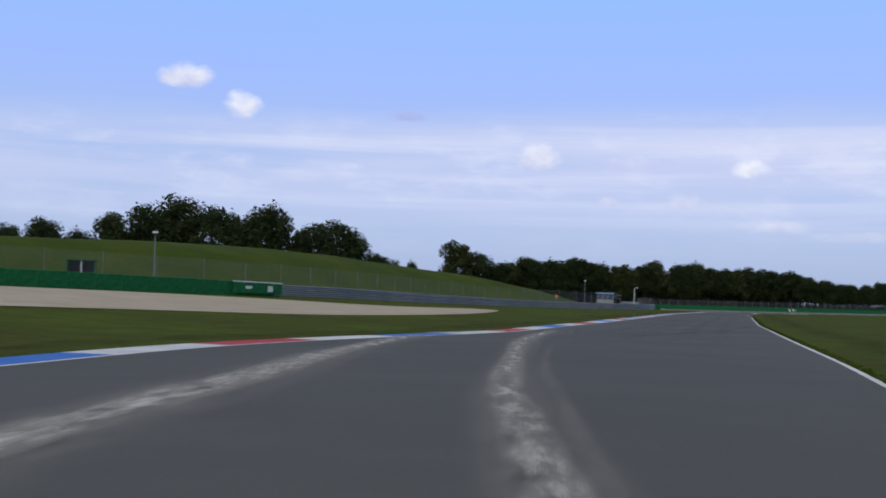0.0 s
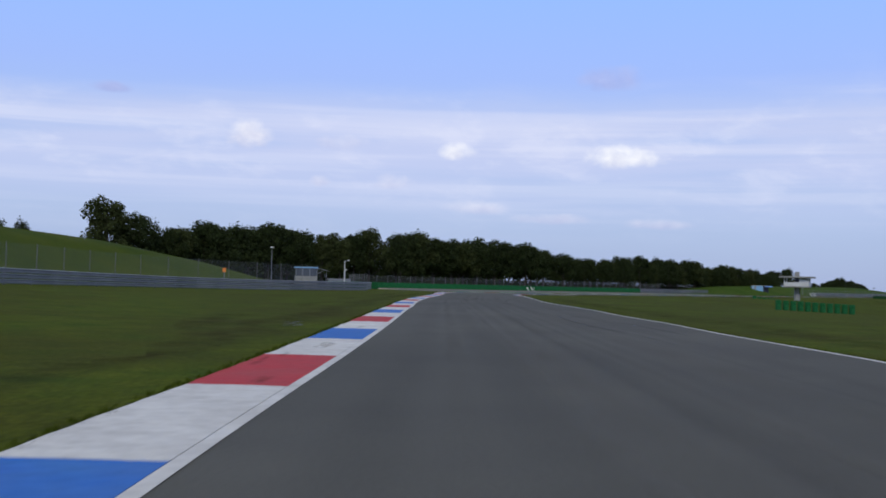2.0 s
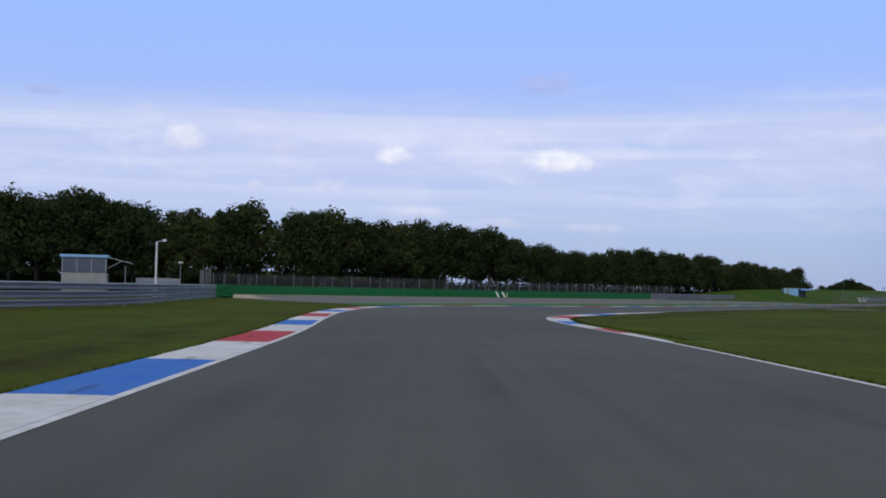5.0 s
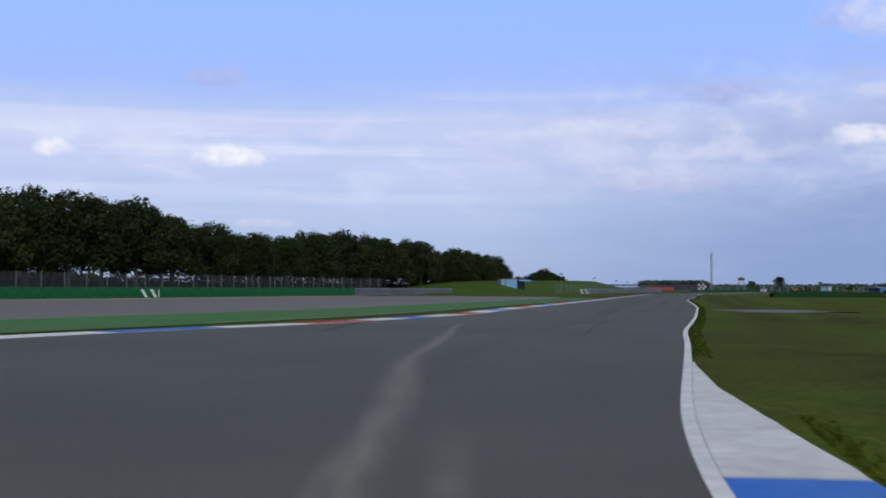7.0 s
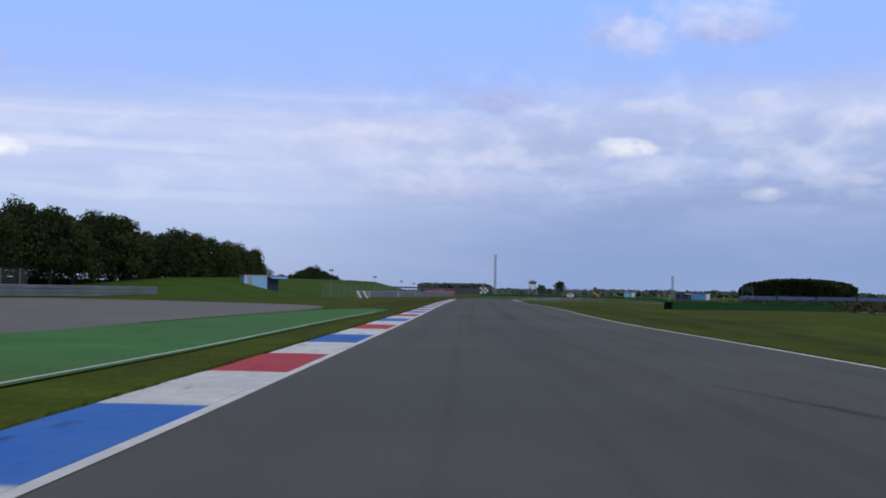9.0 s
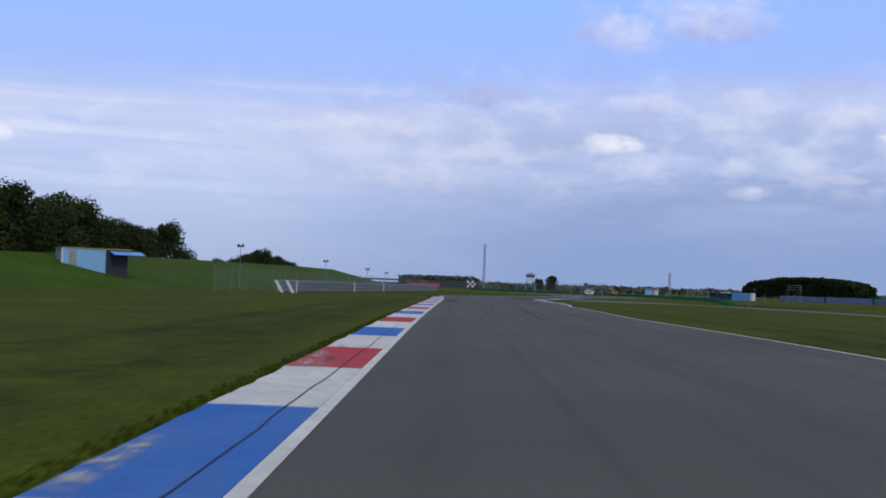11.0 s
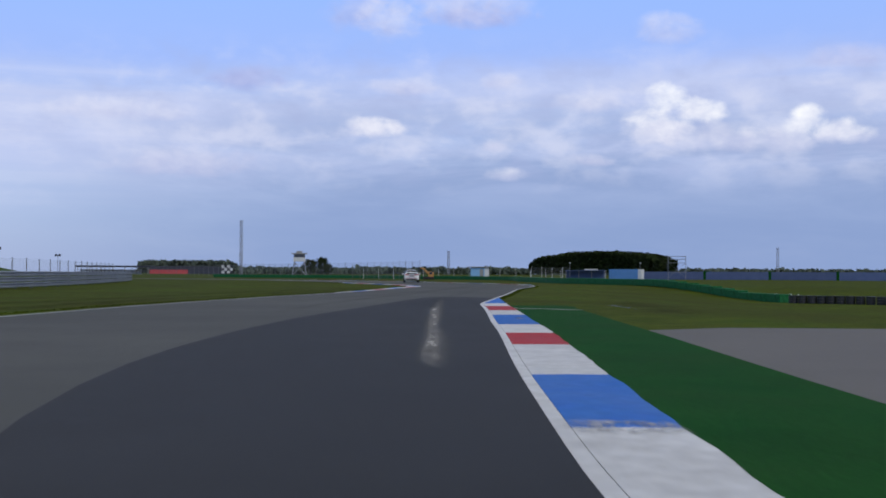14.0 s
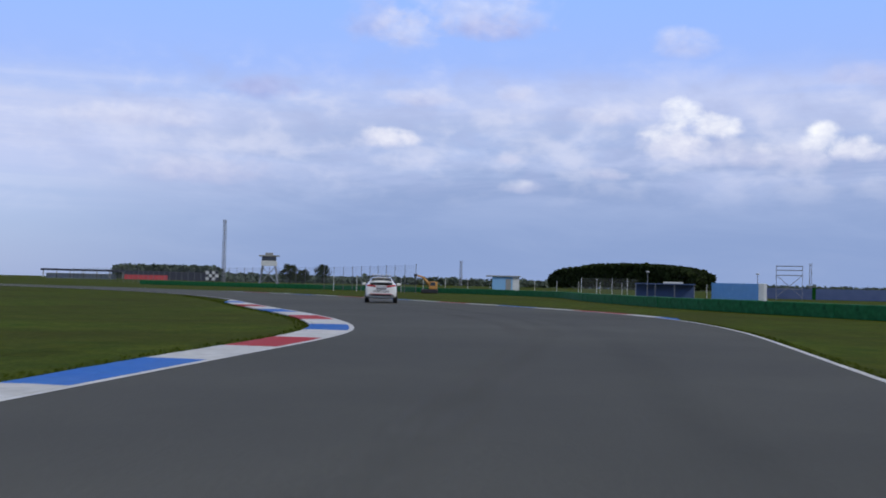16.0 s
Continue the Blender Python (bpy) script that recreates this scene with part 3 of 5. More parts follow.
flat("gravel_trap", [(-75, -5), (-45, 18), (-28, 31), (-16, 42), (-11, 47), (-5, 54.5), (0.5, 70), (3.5, 84), (4.9, 97), (2.8, 99), (-1, 92), (-6, 87), (-14, 88), (-24, 84), (-36, 72), (-75, 33)],
     0.0, GRAVEL, "pale beige raked gravel trap in the grass", "gravel trap", True)
flat("runoff", [(50, 240), (54, 227.5), (60, 231), (70, 238), (84, 250), (100, 263), (120, 281), (146, 304), (152, 318), (146, 339), (130, 330), (110, 318), (85, 304), (62, 296), (52, 288), (48, 262)],
     -0.014, ASPHALT_OLD, "pale grey worn asphalt run-off area", "run-off")
flat("green_strip", [(52.5, 220.5), (60, 225.4), (69.6, 231.2), (76, 235.6), (83, 241.0), (88.9, 246.0), (97.3, 253.7), (103.6, 259.1), (112, 266.5), (125, 278.6), (147, 299), (139.6, 296.6), (113.8, 275.4), (100, 264.4), (84, 251), (66, 239), (55, 231)],
     -0.004, GREEN_PAINT, "faded green painted asphalt verge beside the kerb", "painted verge")
gl = smooth_line([(70, 231.6), (76, 235.7), (83, 241.1), (88.9, 246.1), (97.3, 253.8), (103.6, 259.2), (112, 266.6), (125, 278.7), (140, 292.4)], 1.0)
tagged(ribbon("verge_edge_line", offset(gl, 0.12), offset(gl, 0.06), 0.002, WHITE_PAINT), "thin white line along the green painted verge", "road marking", kind="structure")
edge2 = stretch_of(right_line, (228.5, 358.5), (269, 385.2))
o_ = [p + n * -(0.9 + 1.95 * min(1.0, i * 0.8 / 3.0)) for i, (p, n) in enumerate(zip(edge2, normals(edge2)))]
flat("green_verge", [tuple(p) for p in edge2[::4]] + [tuple(p) for p in o_[::-4]], -0.008, GREEN_DARK, "dark green painted concrete verge behind the kerb", "painted verge")
flat("asphalt_patch", [(231.3, 363.6), (231.4, 361.6)] + [tuple(p) for p in stretch_of(right_line, (232.5, 361.9), (278.2, 389.8))[::6]] + [(278.8, 390.5), (277.5, 392.9), (264, 386.9), (254.5, 382.4), (246, 377.5), (240, 373), (234.6, 367.6)],
     0.004, ASPHALT_NEW, "fresh darker asphalt patch on the track", "road")
sr = smooth_line([(246, 372), (248.5, 369.8), (251.5, 366), (253, 361), (251, 353), (244, 344), (236, 334), (228, 325), (214, 312), (195, 290), (165, 262), (135, 244), (113, 238), (99, 234.6)], 2)
sw = [1.7 + 2.9 * max(0, 1 - i / 8) for i in range(len(sr))]
tagged(ribbon("service_road", [p + n * w for p, n, w in zip(sr, normals(sr), sw)], [p - n * w for p, n, w in zip(sr, normals(sr), sw)], lambda i: terrain(*sr[i]) - 0.012, ASPHALT_OLD), "narrow pale asphalt service road through the grass", "road", kind="structure")
flat("service_apron", [(241, 366), (247, 370.3), (255, 374.3), (258.8, 370.6), (259, 364), (253, 358.5), (247.5, 361.5), (243.5, 364.6)], -0.0105, ASPHALT_OLD, "pale worn asphalt apron where the service road joins", "road")
flat("service_road_mouth", [(99.7, 234.6), (100.4, 237), (101.3, 239.4), (102.3, 240.7), (103.6, 239.8), (104.9, 238.9), (105.3, 236.5), (102.8, 234.8)], -0.0085, ASPHALT_OLD, "pale worn asphalt mouth of the service road", "road")
ml = [Vector((265.95, 382.75)), Vector((265.6, 380.1))]
tagged(ribbon("verge_line", offset(ml, 0.09), offset(ml, -0.09), 0.004, WHITE_PAINT), "short white line across the green verge", "road marking", kind="structure")
for pts, a_, b_ in (([(-2.9, 2), (-3.0, 7), (-2.75, 11.4), (-2.45, 15), (-1.95, 22), (-0.5, 33.5), (1.2, 39)], 1.45, 0.9), ([(0.7, 1), (0.7, 7), (0.72, 9.5), (0.85, 13.7), (1.35, 20), (2.5, 32), (4.6, 44)], 0.7, 0.9),
                     ([(55.0, 196.9), (57.2, 200.9), (59.3, 204.5), (61.4, 207.4), (62.9, 209.6), (65.6, 213.55), (69, 217.9), (70.9, 220.3), (75.0, 225.7), (77, 228)], 0.36, 0.34),
                     ([(245.3, 372.7), (247.5, 374.1), (250.4, 375.85), (254.7, 378.6), (258.8, 381.05), (263.4, 383.9), (266, 385.4)], 0.34, 0.36)):
    strip("dust_streak", pts, a_ * 1.5, b_ * 1.4, 0.009, DUST_THIN, "pale dusty wheel track on the asphalt", "dirt")
    for k_, side in enumerate((-0.05,)):
        strip("dust_streak", [(x_ + side * a_ + 0.07 * math.sin(y_ * 0.9 + k_), y_) for x_, y_ in pts], a_ * 0.75, b_ * 0.65, 0.0105, DUST if pts[0][0] < 50 or pts[0][0] > 100 else DUST_FAINT, "bright core of a dusty wheel track", "dirt")
strip("dust_streak", [(-3.0, 3), (-3.05, 7), (-2.8, 11.4), (-2.5, 15), (-2.05, 22), (-1.0, 30)], 1.0, 0.6, 0.0135, DUST, "bright core of a dusty wheel track", "dirt")
for pts, a_, b_ in (([(3.6, 36), (4.4, 39), (4.9, 42.5), (6.0, 47.5)], 0.8, 0.4), ([(4.2, 38.2), (4.4, 39.2), (4.55, 40.4), (4.8, 42)], 0.45, 0.3), ([(2.6, 36), (3.6, 40.1), (4.35, 43.1), (5.2, 46)], 0.4, 0.3), ([(265, 384.8), (268, 386.6), (273, 389.5)], 0.5, 0.4), ([(1.0, 6), (1.1, 8.2), (1.4, 13), (1.75, 18.6), (2.6, 27)], 0.22, 0.3), ([(51.0, 188.5), (52.2, 191.6), (53.6, 194.5), (55.2, 197.2), (58.4, 202.2), (61.5, 206.6)], 0.4, 0.4),
                    ([(50.4, 188.8), (51.7, 191.9), (52.7, 193.6), (54.2, 196.3)], 0.3, 0.2)):
    strip("dust_streak", pts, a_, b_, 0.012, DUST_FAINT, "faint pale dusty wheel track on the asphalt", "dirt")
for pts, w_ in (([(17.5, 63.5), (15.8, 58.5), (13.8, 53.1), (11.7, 48.2), (9.7, 44.0), (7.8, 40.3), (6.7, 38.0), (5.6, 34.5)], 0.24), ([(14.4, 50.4), (11.9, 46.5), (10.2, 43.4), (9.0, 40.5)], 0.16), ([(13.4, 59.4), (11.7, 56.7), (10, 53.6)], 0.2), ([(12.6, 54.3), (11, 50.5), (9.7, 47.6)], 0.18),
                 ([(26.2, 104.5), (24.7, 100.1), (23.4, 95.3), (22.6, 91.8), (21.8, 87.5), (20.6, 83)], 0.13), ([(26.6, 104.5), (25.75, 100.9), (25.1, 96.2), (24.2, 92), (23, 87)], 0.12),
                 ([(94, 240), (92.6, 238.8), (89, 235.5), (83.6, 230.8)], 0.07), ([(89.9, 234.1), (79.4, 224.5), (75.7, 220.8), (73.1, 218.1)], 0.07), ([(94.5, 240.5), (93.2, 239.1), (88.6, 234.8)], 0.06), ([(86.3, 237.1), (87.3, 237.9), (89.8, 240.0)], 0.14), ([(87.5, 231.5), (86.7, 230.7), (84.8, 229.0)], 0.08), ([(200, 338), (190.1, 329.3), (185, 324.8), (178, 318)], 0.12), ([(198.4, 338.6), (188, 329.5), (180, 322)], 0.09),
                 ([(69.49, 223.68), (70.43, 224.91), (71.82, 226.72), (73.85, 229.34), (76.03, 232.0), (78.28, 234.72)], 0.22), ([(206.2, 348.4), (207.4, 349.6), (210.4, 352.6), (213.0, 355.2), (215.2, 357.4), (217.4, 359.5)], 1.3), ([(50.4, 183.3), (50.1, 182.7), (49.4, 181.7), (48.8, 180.9)], 0.10), ([(48.7, 181.4), (48.95, 181.0), (49.25, 180.3)], 0.10), ([(219.6, 360.4), (221.6, 362.2)], 0.3), 
                 ([(112.5, 256.5), (109.5, 252)], 0.25), ([(33, 132), (36, 141), (40, 152)], 0.12), ([(30, 132), (35, 146), (38.5, 156)], 0.10), ([(40.5, 150), (42.6, 160)], 0.2)):
    strip("skid_mark", pts, w_, w_, 0.0075, RUBBER, "dark rubber skid mark on the asphalt", "skid mark")
# tyre marks smeared along the white kerb slabs
for pts, w_ in (([(78.6, 232.9), (80.54, 234.71), (82.03, 236.12), (83.21, 237.24)], 0.10), ([(81.75, 236.04), (82.74, 237.16), (84.0, 238.42), (86.2, 240.5)], 0.12), ([(87.6, 242.3), (88.41, 243.07), (90.58, 244.89)], 0.09), ([(79, 233.7), (81, 235.5), (82.4, 236.8)], 0.07)):
    strip("kerb_tyre_mark", pts, w_, w_, 0.0175, RUBBER, "black tyre mark smeared along the kerb slabs", "skid mark")


# broad worn lanes where tyres have polished the asphalt
def lane(f0, f1, a, b):
    """Points at a share of the way from the left to the right edge, drifting from f0 to f1."""
    seg = stretch_of(left_line, a, b)[::12]
    out = []
    for i, p in enumerate(seg):
        q = right_line[nearest(right_line, p)]
        f = f0 + (f1 - f0) * i / max(1, len(seg) - 1)
        out.append(tuple(p.lerp(q, f)))
    return out


for f0, f1, a, b, w_, m_ in ((0.30, 0.24, (-4, 24), (45, 195), 0.8, LANE_DARK), (0.46, 0.42, (-4, 24), (45, 195), 0.6, LANE_DARK), (0.62, 0.62, (-2, 30), (43, 187), 0.9, LANE_PALE), (0.38, 0.34, (-2, 30), (43, 187), 0.5, LANE_PALE),
                             (0.75, 0.80, (-4, 24), (43, 187), 0.7, LANE_DARK), (0.12, 0.14, (6, 52), (43, 187), 0.7, LANE_DARK), (0.54, 0.55, (10, 70), (43, 187), 0.35, LANE_DARK), (0.2, 0.2, (10, 70), (43, 187), 0.35, LANE_PALE),
                             (0.80, 0.20, (52, 214), (150, 298), 0.9, LANE_DARK), (0.62, 0.35, (52, 214), (230, 372), 0.6, LANE_DARK), (0.5, 0.5, (84, 237), (230, 372), 0.7, LANE_PALE), (0.42, 0.6, (100, 252), (230, 372), 0.8, LANE_DARK),
                             (0.75, 0.75, (76, 232), (230, 372), 0.8, LANE_PALE), (0.28, 0.30, (110, 261), (230, 372), 0.5, LANE_PALE), (0.12, 0.10, (100, 252), (225, 367), 0.6, LANE_DARK), (0.9, 0.88, (76, 232), (213, 357), 0.5, LANE_DARK),
                             (0.33, 0.31, (-4, 24), (45, 195), 0.2, LANE_PALE), (0.43, 0.44, (-4, 24), (45, 195), 0.18, LANE_DARK), (0.50, 0.49, (-4, 24), (45, 195), 0.25, LANE_PALE), (0.68, 0.70, (6, 52), (45, 195), 0.2, LANE_DARK), (0.24, 0.24, (90, 243), (228, 370), 0.2, LANE_DARK), (0.37, 0.36, (90, 243), (228, 370), 0.25, LANE_DARK), (0.56, 0.57, (90, 243), (228, 370), 0.2, LANE_PALE), (0.66, 0.68, (90, 243), (228, 370), 0.25, LANE_DARK), (0.50, 0.40, (254, 391), (330, 434), 0.7, LANE_PALE), (0.84, 0.55, (254, 391), (330, 434), 0.8, LANE_DARK), (0.3, 0.6, (263, 395), (342, 448), 0.6, LANE_PALE)):
    strip("worn_lane", lane(f0, f1, a, b), w_, w_ * 1.1, 0.0055, m_, "tyre-polished lane worn along the asphalt", "wear")


# trodden, muddy bands in the verge and standing water in their ruts
def verge_band(line, a, b, off, w_, m_, name, label, z=-0.022):
    seg = offset(stretch_of(line, a, b), off)
    seg = seg[::max(1, min(6, len(seg) // 3))]
    strip(name, [(p.x + 0.25 * math.sin(i * 1.7), p.y) for i, p in enumerate(seg)], w_, w_, z, m_, label, "dirt")


for ln, a, b, off, w_ in ((left_line, (-6.7, 12), (10, 68), 3.0, 2.6), (left_line, (8.5, 61), (45, 195), 2.9, 2.2), (left_line, (6, 52), (43, 188), 5.0, 1.8), (left_line, (104, 256), (228, 371), 3.0, 2.6), (left_line, (150, 298), (225, 367), 5.0, 1.6),
                          (right_line, (3, 3), (48, 172), -2.4, 2.0), (right_line, (72, 214), (210, 342), -2.6, 2.4), (right_line, (73, 215), (200, 333), -5.2, 2.2), (right_line, (54, 194), (72, 214), -3.0, 2.6), (right_line, (262, 381.5), (276, 388.6), -5.5, 2.6), (left_line, (240, 382), (311, 415), 2.9, 2.0), (left_line, (237, 379), (300, 410), 5.5, 2.6)):
    verge_band(ln, a, b, off, w_, MUD, "mud_band", "dark trodden mud band in the grass verge")
for ln, a, b, off, w_ in ((left_line, (16.3, 90.3), (17.2, 93.5), 2.3, 0.35), (left_line, (21, 109), (22, 112), 2.5, 0.3), (right_line, (266, 383.7), (270.5, 386.2), -4.6, 0.4)):
    verge_band(ln, a, b, off, w_, PUDDLE, "puddle", "shallow puddle lying in a muddy rut", -0.016)


dl_ = [Vector((220.9, 366.0)), Vector((220.4, 368.2)), Vector((219.6, 371.0)), Vector((218.6, 374.6))]
tagged(ribbon("drain_strip", offset(dl_, 0.14), offset(dl_, -0.14), -0.012, CONCRETE), "narrow pale concrete drain strip across the grass", "drain", kind="structure")


# a crack along the older kerb slabs and the ragged grass at their back
kl = stretch_of(left_line, (148, 296.5), (226, 368.5))
cr = [p + n * (0.27 + 0.012 * math.sin(i * 0.9) + 0.008 * math.sin(i * 2.3)) for i, (p, n) in enumerate(zip(kl, normals(kl)))]
tagged(ribbon("kerb_crack", offset(cr, 0.007), offset(cr, -0.007), 0.0165, ASPHALT_NEW), "dark open joint along the kerb slabs", "crack", kind="structure")


# bare and overpainted patches on the slabs: where along the kerb, how far from its foot, length, width
for ln, at_, off, long_, w_ in ((left_line, (152.2, 300.4), 0.76, 2.6, 0.34), (left_line, (154.4, 302.5), 0.84, 2.4, 0.22), (left_line, (160.0, 307.6), 0.72, 1.6, 0.42), (left_line, (161.6, 309.1), 0.80, 1.8, 0.26),
                                (left_line, (200.2, 344.5), 0.85, 1.6, 0.20), (left_line, (2.6, 40), 0.5, 2.4, 0.45), (left_line, (14.2, 82.6), 0.45, 2.0, 0.3),
                                (right_line, (242.0, 369.5), -0.30, 0.8, 0.55), (right_line, (242.1, 369.55), -0.62, 0.7, 0.3), (right_line, (258.4, 379.2), -0.6, 1.4, 0.2)):
    i = nearest(ln, at_)
    d = (ln[i + 1] - ln[i]).normalized()
    n_ = Vector((-d.y, d.x)) * off
    p = ln[i] + n_
    strip("worn_patch", [tuple(p - d * long_ / 2), tuple(p + d * long_ * 0.05), tuple(p + d * long_ / 2)], w_ * 1.3, w_, 0.0172, WORN, "bare patch where the kerb paint has worn off", "wear")
rs = random.Random(21)
for a, b, many, wide in (((-4, 24), (45, 195), 34, 1.0), ((76, 232), (228, 370), 34, 1.0)):
    seg, i = stretch_of(left_line, a, b), 0
    nk = normals(seg)
    for _ in range(many):
        i = rs.randrange(4, len(seg) - 4)
        o = rs.uniform(0.35, 0.9) * wide
        p, q = seg[i] + nk[i] * o, seg[i + 2] + nk[i + 2] * (o + rs.uniform(-0.1, 0.1))
        r_ = rs.uniform(0.25, 0.8)
        strip("scuff_mark", [tuple(p), tuple(p.lerp(q, r_ * 0.5)), tuple(p.lerp(q, r_))], rs.uniform(0.08, 0.3), rs.uniform(0.08, 0.25), 0.0150, SCUFF, "dark scuff mark on the kerb paint", "dirt")


def tufts(name, line, off, spread, per_m, tall, seed, label):
    r = random.Random(seed)
    vs, fs = [], []
    s, nr = lengths(line), normals(line)
    for i in range(len(line) - 1):
        for _ in range(max(1, int(per_m * (s[i + 1] - s[i])))):
            p = line[i].lerp(line[i + 1], r.random()) + nr[i] * (off + (1 if off > 0 else -1) * spread * (r.random() ** 1.8 - 0.12))
            z, h, w, a = terrain(p.x, p.y) - 0.03, tall * r.uniform(0.4, 1.3), r.uniform(0.01, 0.03), r.uniform(0, 6.28)
            dx, dy, lx, ly = math.cos(a) * w, math.sin(a) * w, r.uniform(-0.6, 0.6) * h, r.uniform(-0.6, 0.6) * h
            o = len(vs)
            vs += [(p.x - dx, p.y - dy, z), (p.x + dx, p.y + dy, z), (p.x + lx, p.y + ly, z + h)]
            fs.append((o, o + 1, o + 2))
    ob = mesh_object(name, vs, fs, BLADE)
    tagged(ob, label, "grass", kind="stuff")


tufts("grass_edge", stretch_of(left_line, (-9, -5), (231, 373.5)), 1.03, 0.22, 60, 0.045, 1, "ragged grass tufts along the back of the kerb")
tufts("grass_edge", stretch_of(right_line, (0, -10), (48.5, 174)), -0.03, 0.35, 50, 0.045, 2, "ragged grass tufts along the white line")
tufts("grass_edge", stretch_of(right_line, (49, 176), (63.5, 206)), -0.92, 0.25, 50, 0.04, 3, "ragged grass tufts along the back of the kerb")
tufts("grass_edge", stretch_of(right_line, (70, 212), (212, 343)), -0.03, 0.35, 50, 0.045, 4, "ragged grass tufts along the white line")
tufts("grass_edge", stretch_of(right_line, (278, 389.6), (331, 415)), -0.03, 0.35, 50, 0.045, 5, "ragged grass tufts along the white line")
tufts("grass_edge", stretch_of(left_line, (232, 374), (345, 452)), 0.9, 0.5, 50, 0.045, 6, "ragged grass tufts inside the bend")


# ---------------------------------------------------------------- banks
def bank(name, line, height_at, inner, crest, outer, mat, label):
    """A grass bank along a line: its foot inner metres to the left, its crest at crest metres, its far foot at outer metres."""
    n = len(line)
    nr = normals(line)
    rows = []
    cols = 9
    for i, (p, q) in enumerate(zip(line, nr)):
        h = height_at(p)
        for c in range(cols):
            f = c / (cols - 1)
            d = inner + (crest - inner) * min(1, f / 0.6) + (outer - crest) * max(0, (f - 0.6) / 0.4)
            z = h * (math.sin(min(1, f / 0.6) * math.pi / 2) ** 1.4 if f < 0.6 else math.cos((f - 0.6) / 0.4 * math.pi / 2))
            z += 0.12 * noise.noise((p.x * 0.08, p.y * 0.08, c * 0.7)) * min(1, h)
            w = p + q * d
            rows.append((w.x, w.y, max(terrain(w.x, w.y) * (0.6 < f or c < 4) - 0.06, z - 0.05)))
    fs = [(i * cols + c, i * cols + c + 1, (i + 1) * cols + c + 1, (i + 1) * cols + c) for i in range(n - 1) for c in range(cols - 1)]
    ob = mesh_object(name, rows, [f[::-1] for f in fs], mat, smooth=True)
    tagged(ob, label, "grass bank", kind="structure")
    return ob


RAIL_LINE = [(-60, 52), (-44, 69), (-28, 85), (-15, 101), (-6, 120), (3, 145), (9, 162), (15, 174), (25, 186), (33, 197), (38, 207), (42, 226), (47, 248.5)]
rail_line = smooth_line(RAIL_LINE, 2.0)


def table(keys, v):
    return float(np.interp(v, [k for k, _ in keys], [h for _, h in keys]))


bank("bank_first", smooth_line([(-150, -40), (-90, 20)] + RAIL_LINE[:12], 4), lambda p: table(((40, 5.6), (85, 5.9), (115, 6.6), (132, 7.0), (150, 7.0), (168, 6.6), (182, 5.4), (194, 4.0), (204, 2.6), (214, 1.1), (222, 0.0)), p.y),
     5, 24, 48, BANK_GRASS, "long sloping green grass bank behind the guardrail")
bank("bank_second", smooth_line([(150, 343), (170, 353), (188, 363), (205, 374), (232, 392.5), (262, 415), (300, 446), (338, 481)], 4),
     lambda p: table(((150, 0.0), (168, 1.2), (188, 2.4), (200, 2.7), (225, 3.0), (262, 3.3), (284, 3.4), (300, 2.8), (324, 2.0), (337, 0.1)), p.x), 2, 14, 26, BANK_FRESH, "low rough fresh green grass bank behind the fence")


# ---------------------------------------------------------------- barriers
def guardrail(line, rails, top, label, mat=STEEL, gap=4.0):
    G = tagged(empty("guardrail", Matrix()), label, "guardrail")
    nr = normals(line)
    prof = [(0.0, -0.155), (0.08, -0.12), (0.08, -0.075), (0.0, -0.03), (0.0, 0.03), (0.08, 0.075), (0.08, 0.12), (0.0, 0.155)]
    for r in range(rails):
        z = top - 0.16 - r * 0.36
        vs, fs = [], []
        w = len(prof)
        for p, q in zip(line, nr):
            for a, b in prof:
                e = p - q * (a + 0.06)
                vs.append((e.x, e.y, z + b + terrain(e.x, e.y)))
        for i in range(len(line) - 1):
            for c in range(w - 1):
                o = i * w + c
                fs.append((o, o + 1, o + w + 1, o + w))
        mesh_object("rail", vs, fs, mat, G)
    s = lengths(line)
    shared = None
    d, i = 0.0, 0
    while d < s[-1]:
        while i < len(s) - 2 and s[i + 1] < d:
            i += 1
        p = line[i].lerp(line[i + 1], (d - s[i]) / max(1e-6, s[i + 1] - s[i]))
        if shared is None:
            bm = bmesh.new()
            box(bm, -0.05, 0.05, -0.03, 0.03, -0.02, top + 0.03)
            ob = part("post", bm, mat, G)
            shared = ob.data
        else:
            ob = new("post", shared)
            ob.parent = G
        ob.matrix_basis = pose(p.x, p.y, terrain(p.x, p.y))
        d += gap
    return G


def tyre_wall(line, height, label, mat=TYRE_GREEN, piece=2.4, depth=0.9):
    G = tagged(empty("tyre_wall", Matrix()), label, "tyre wall")
    s = lengths(line)
    bm = bmesh.new()
    box(bm, -piece / 2 - 0.03, piece / 2 + 0.03, 0, depth, -0.05, height, 0.05)
    for v in bm.verts:
        v.co.y -= 0.05 * math.sin(v.co.x * 5) * (1 if v.co.y < 0.4 else 0)
    base = part("cover", bm, mat, G)
    first, d, i = True, piece / 2, 0
    rng = random.Random(4)
    while d < s[-1]:
        while i < len(s) - 2 and s[i + 1] < d:
            i += 1
        p = line[i].lerp(line[i + 1], (d - s[i]) / max(1e-6, s[i + 1] - s[i]))
        t = line[i + 1] - line[i]
        ob = base if first else new("cover", base.data)
        ob.parent = G
        ob.matrix_basis = pose(p.x, p.y, terrain(p.x, p.y) + rng.uniform(-0.02, 0.02), 0, 0, math.degrees(math.atan2(t.y, t.x)) + rng.uniform(-1.5, 1.5))
        first, d = False, d + piece
    return G


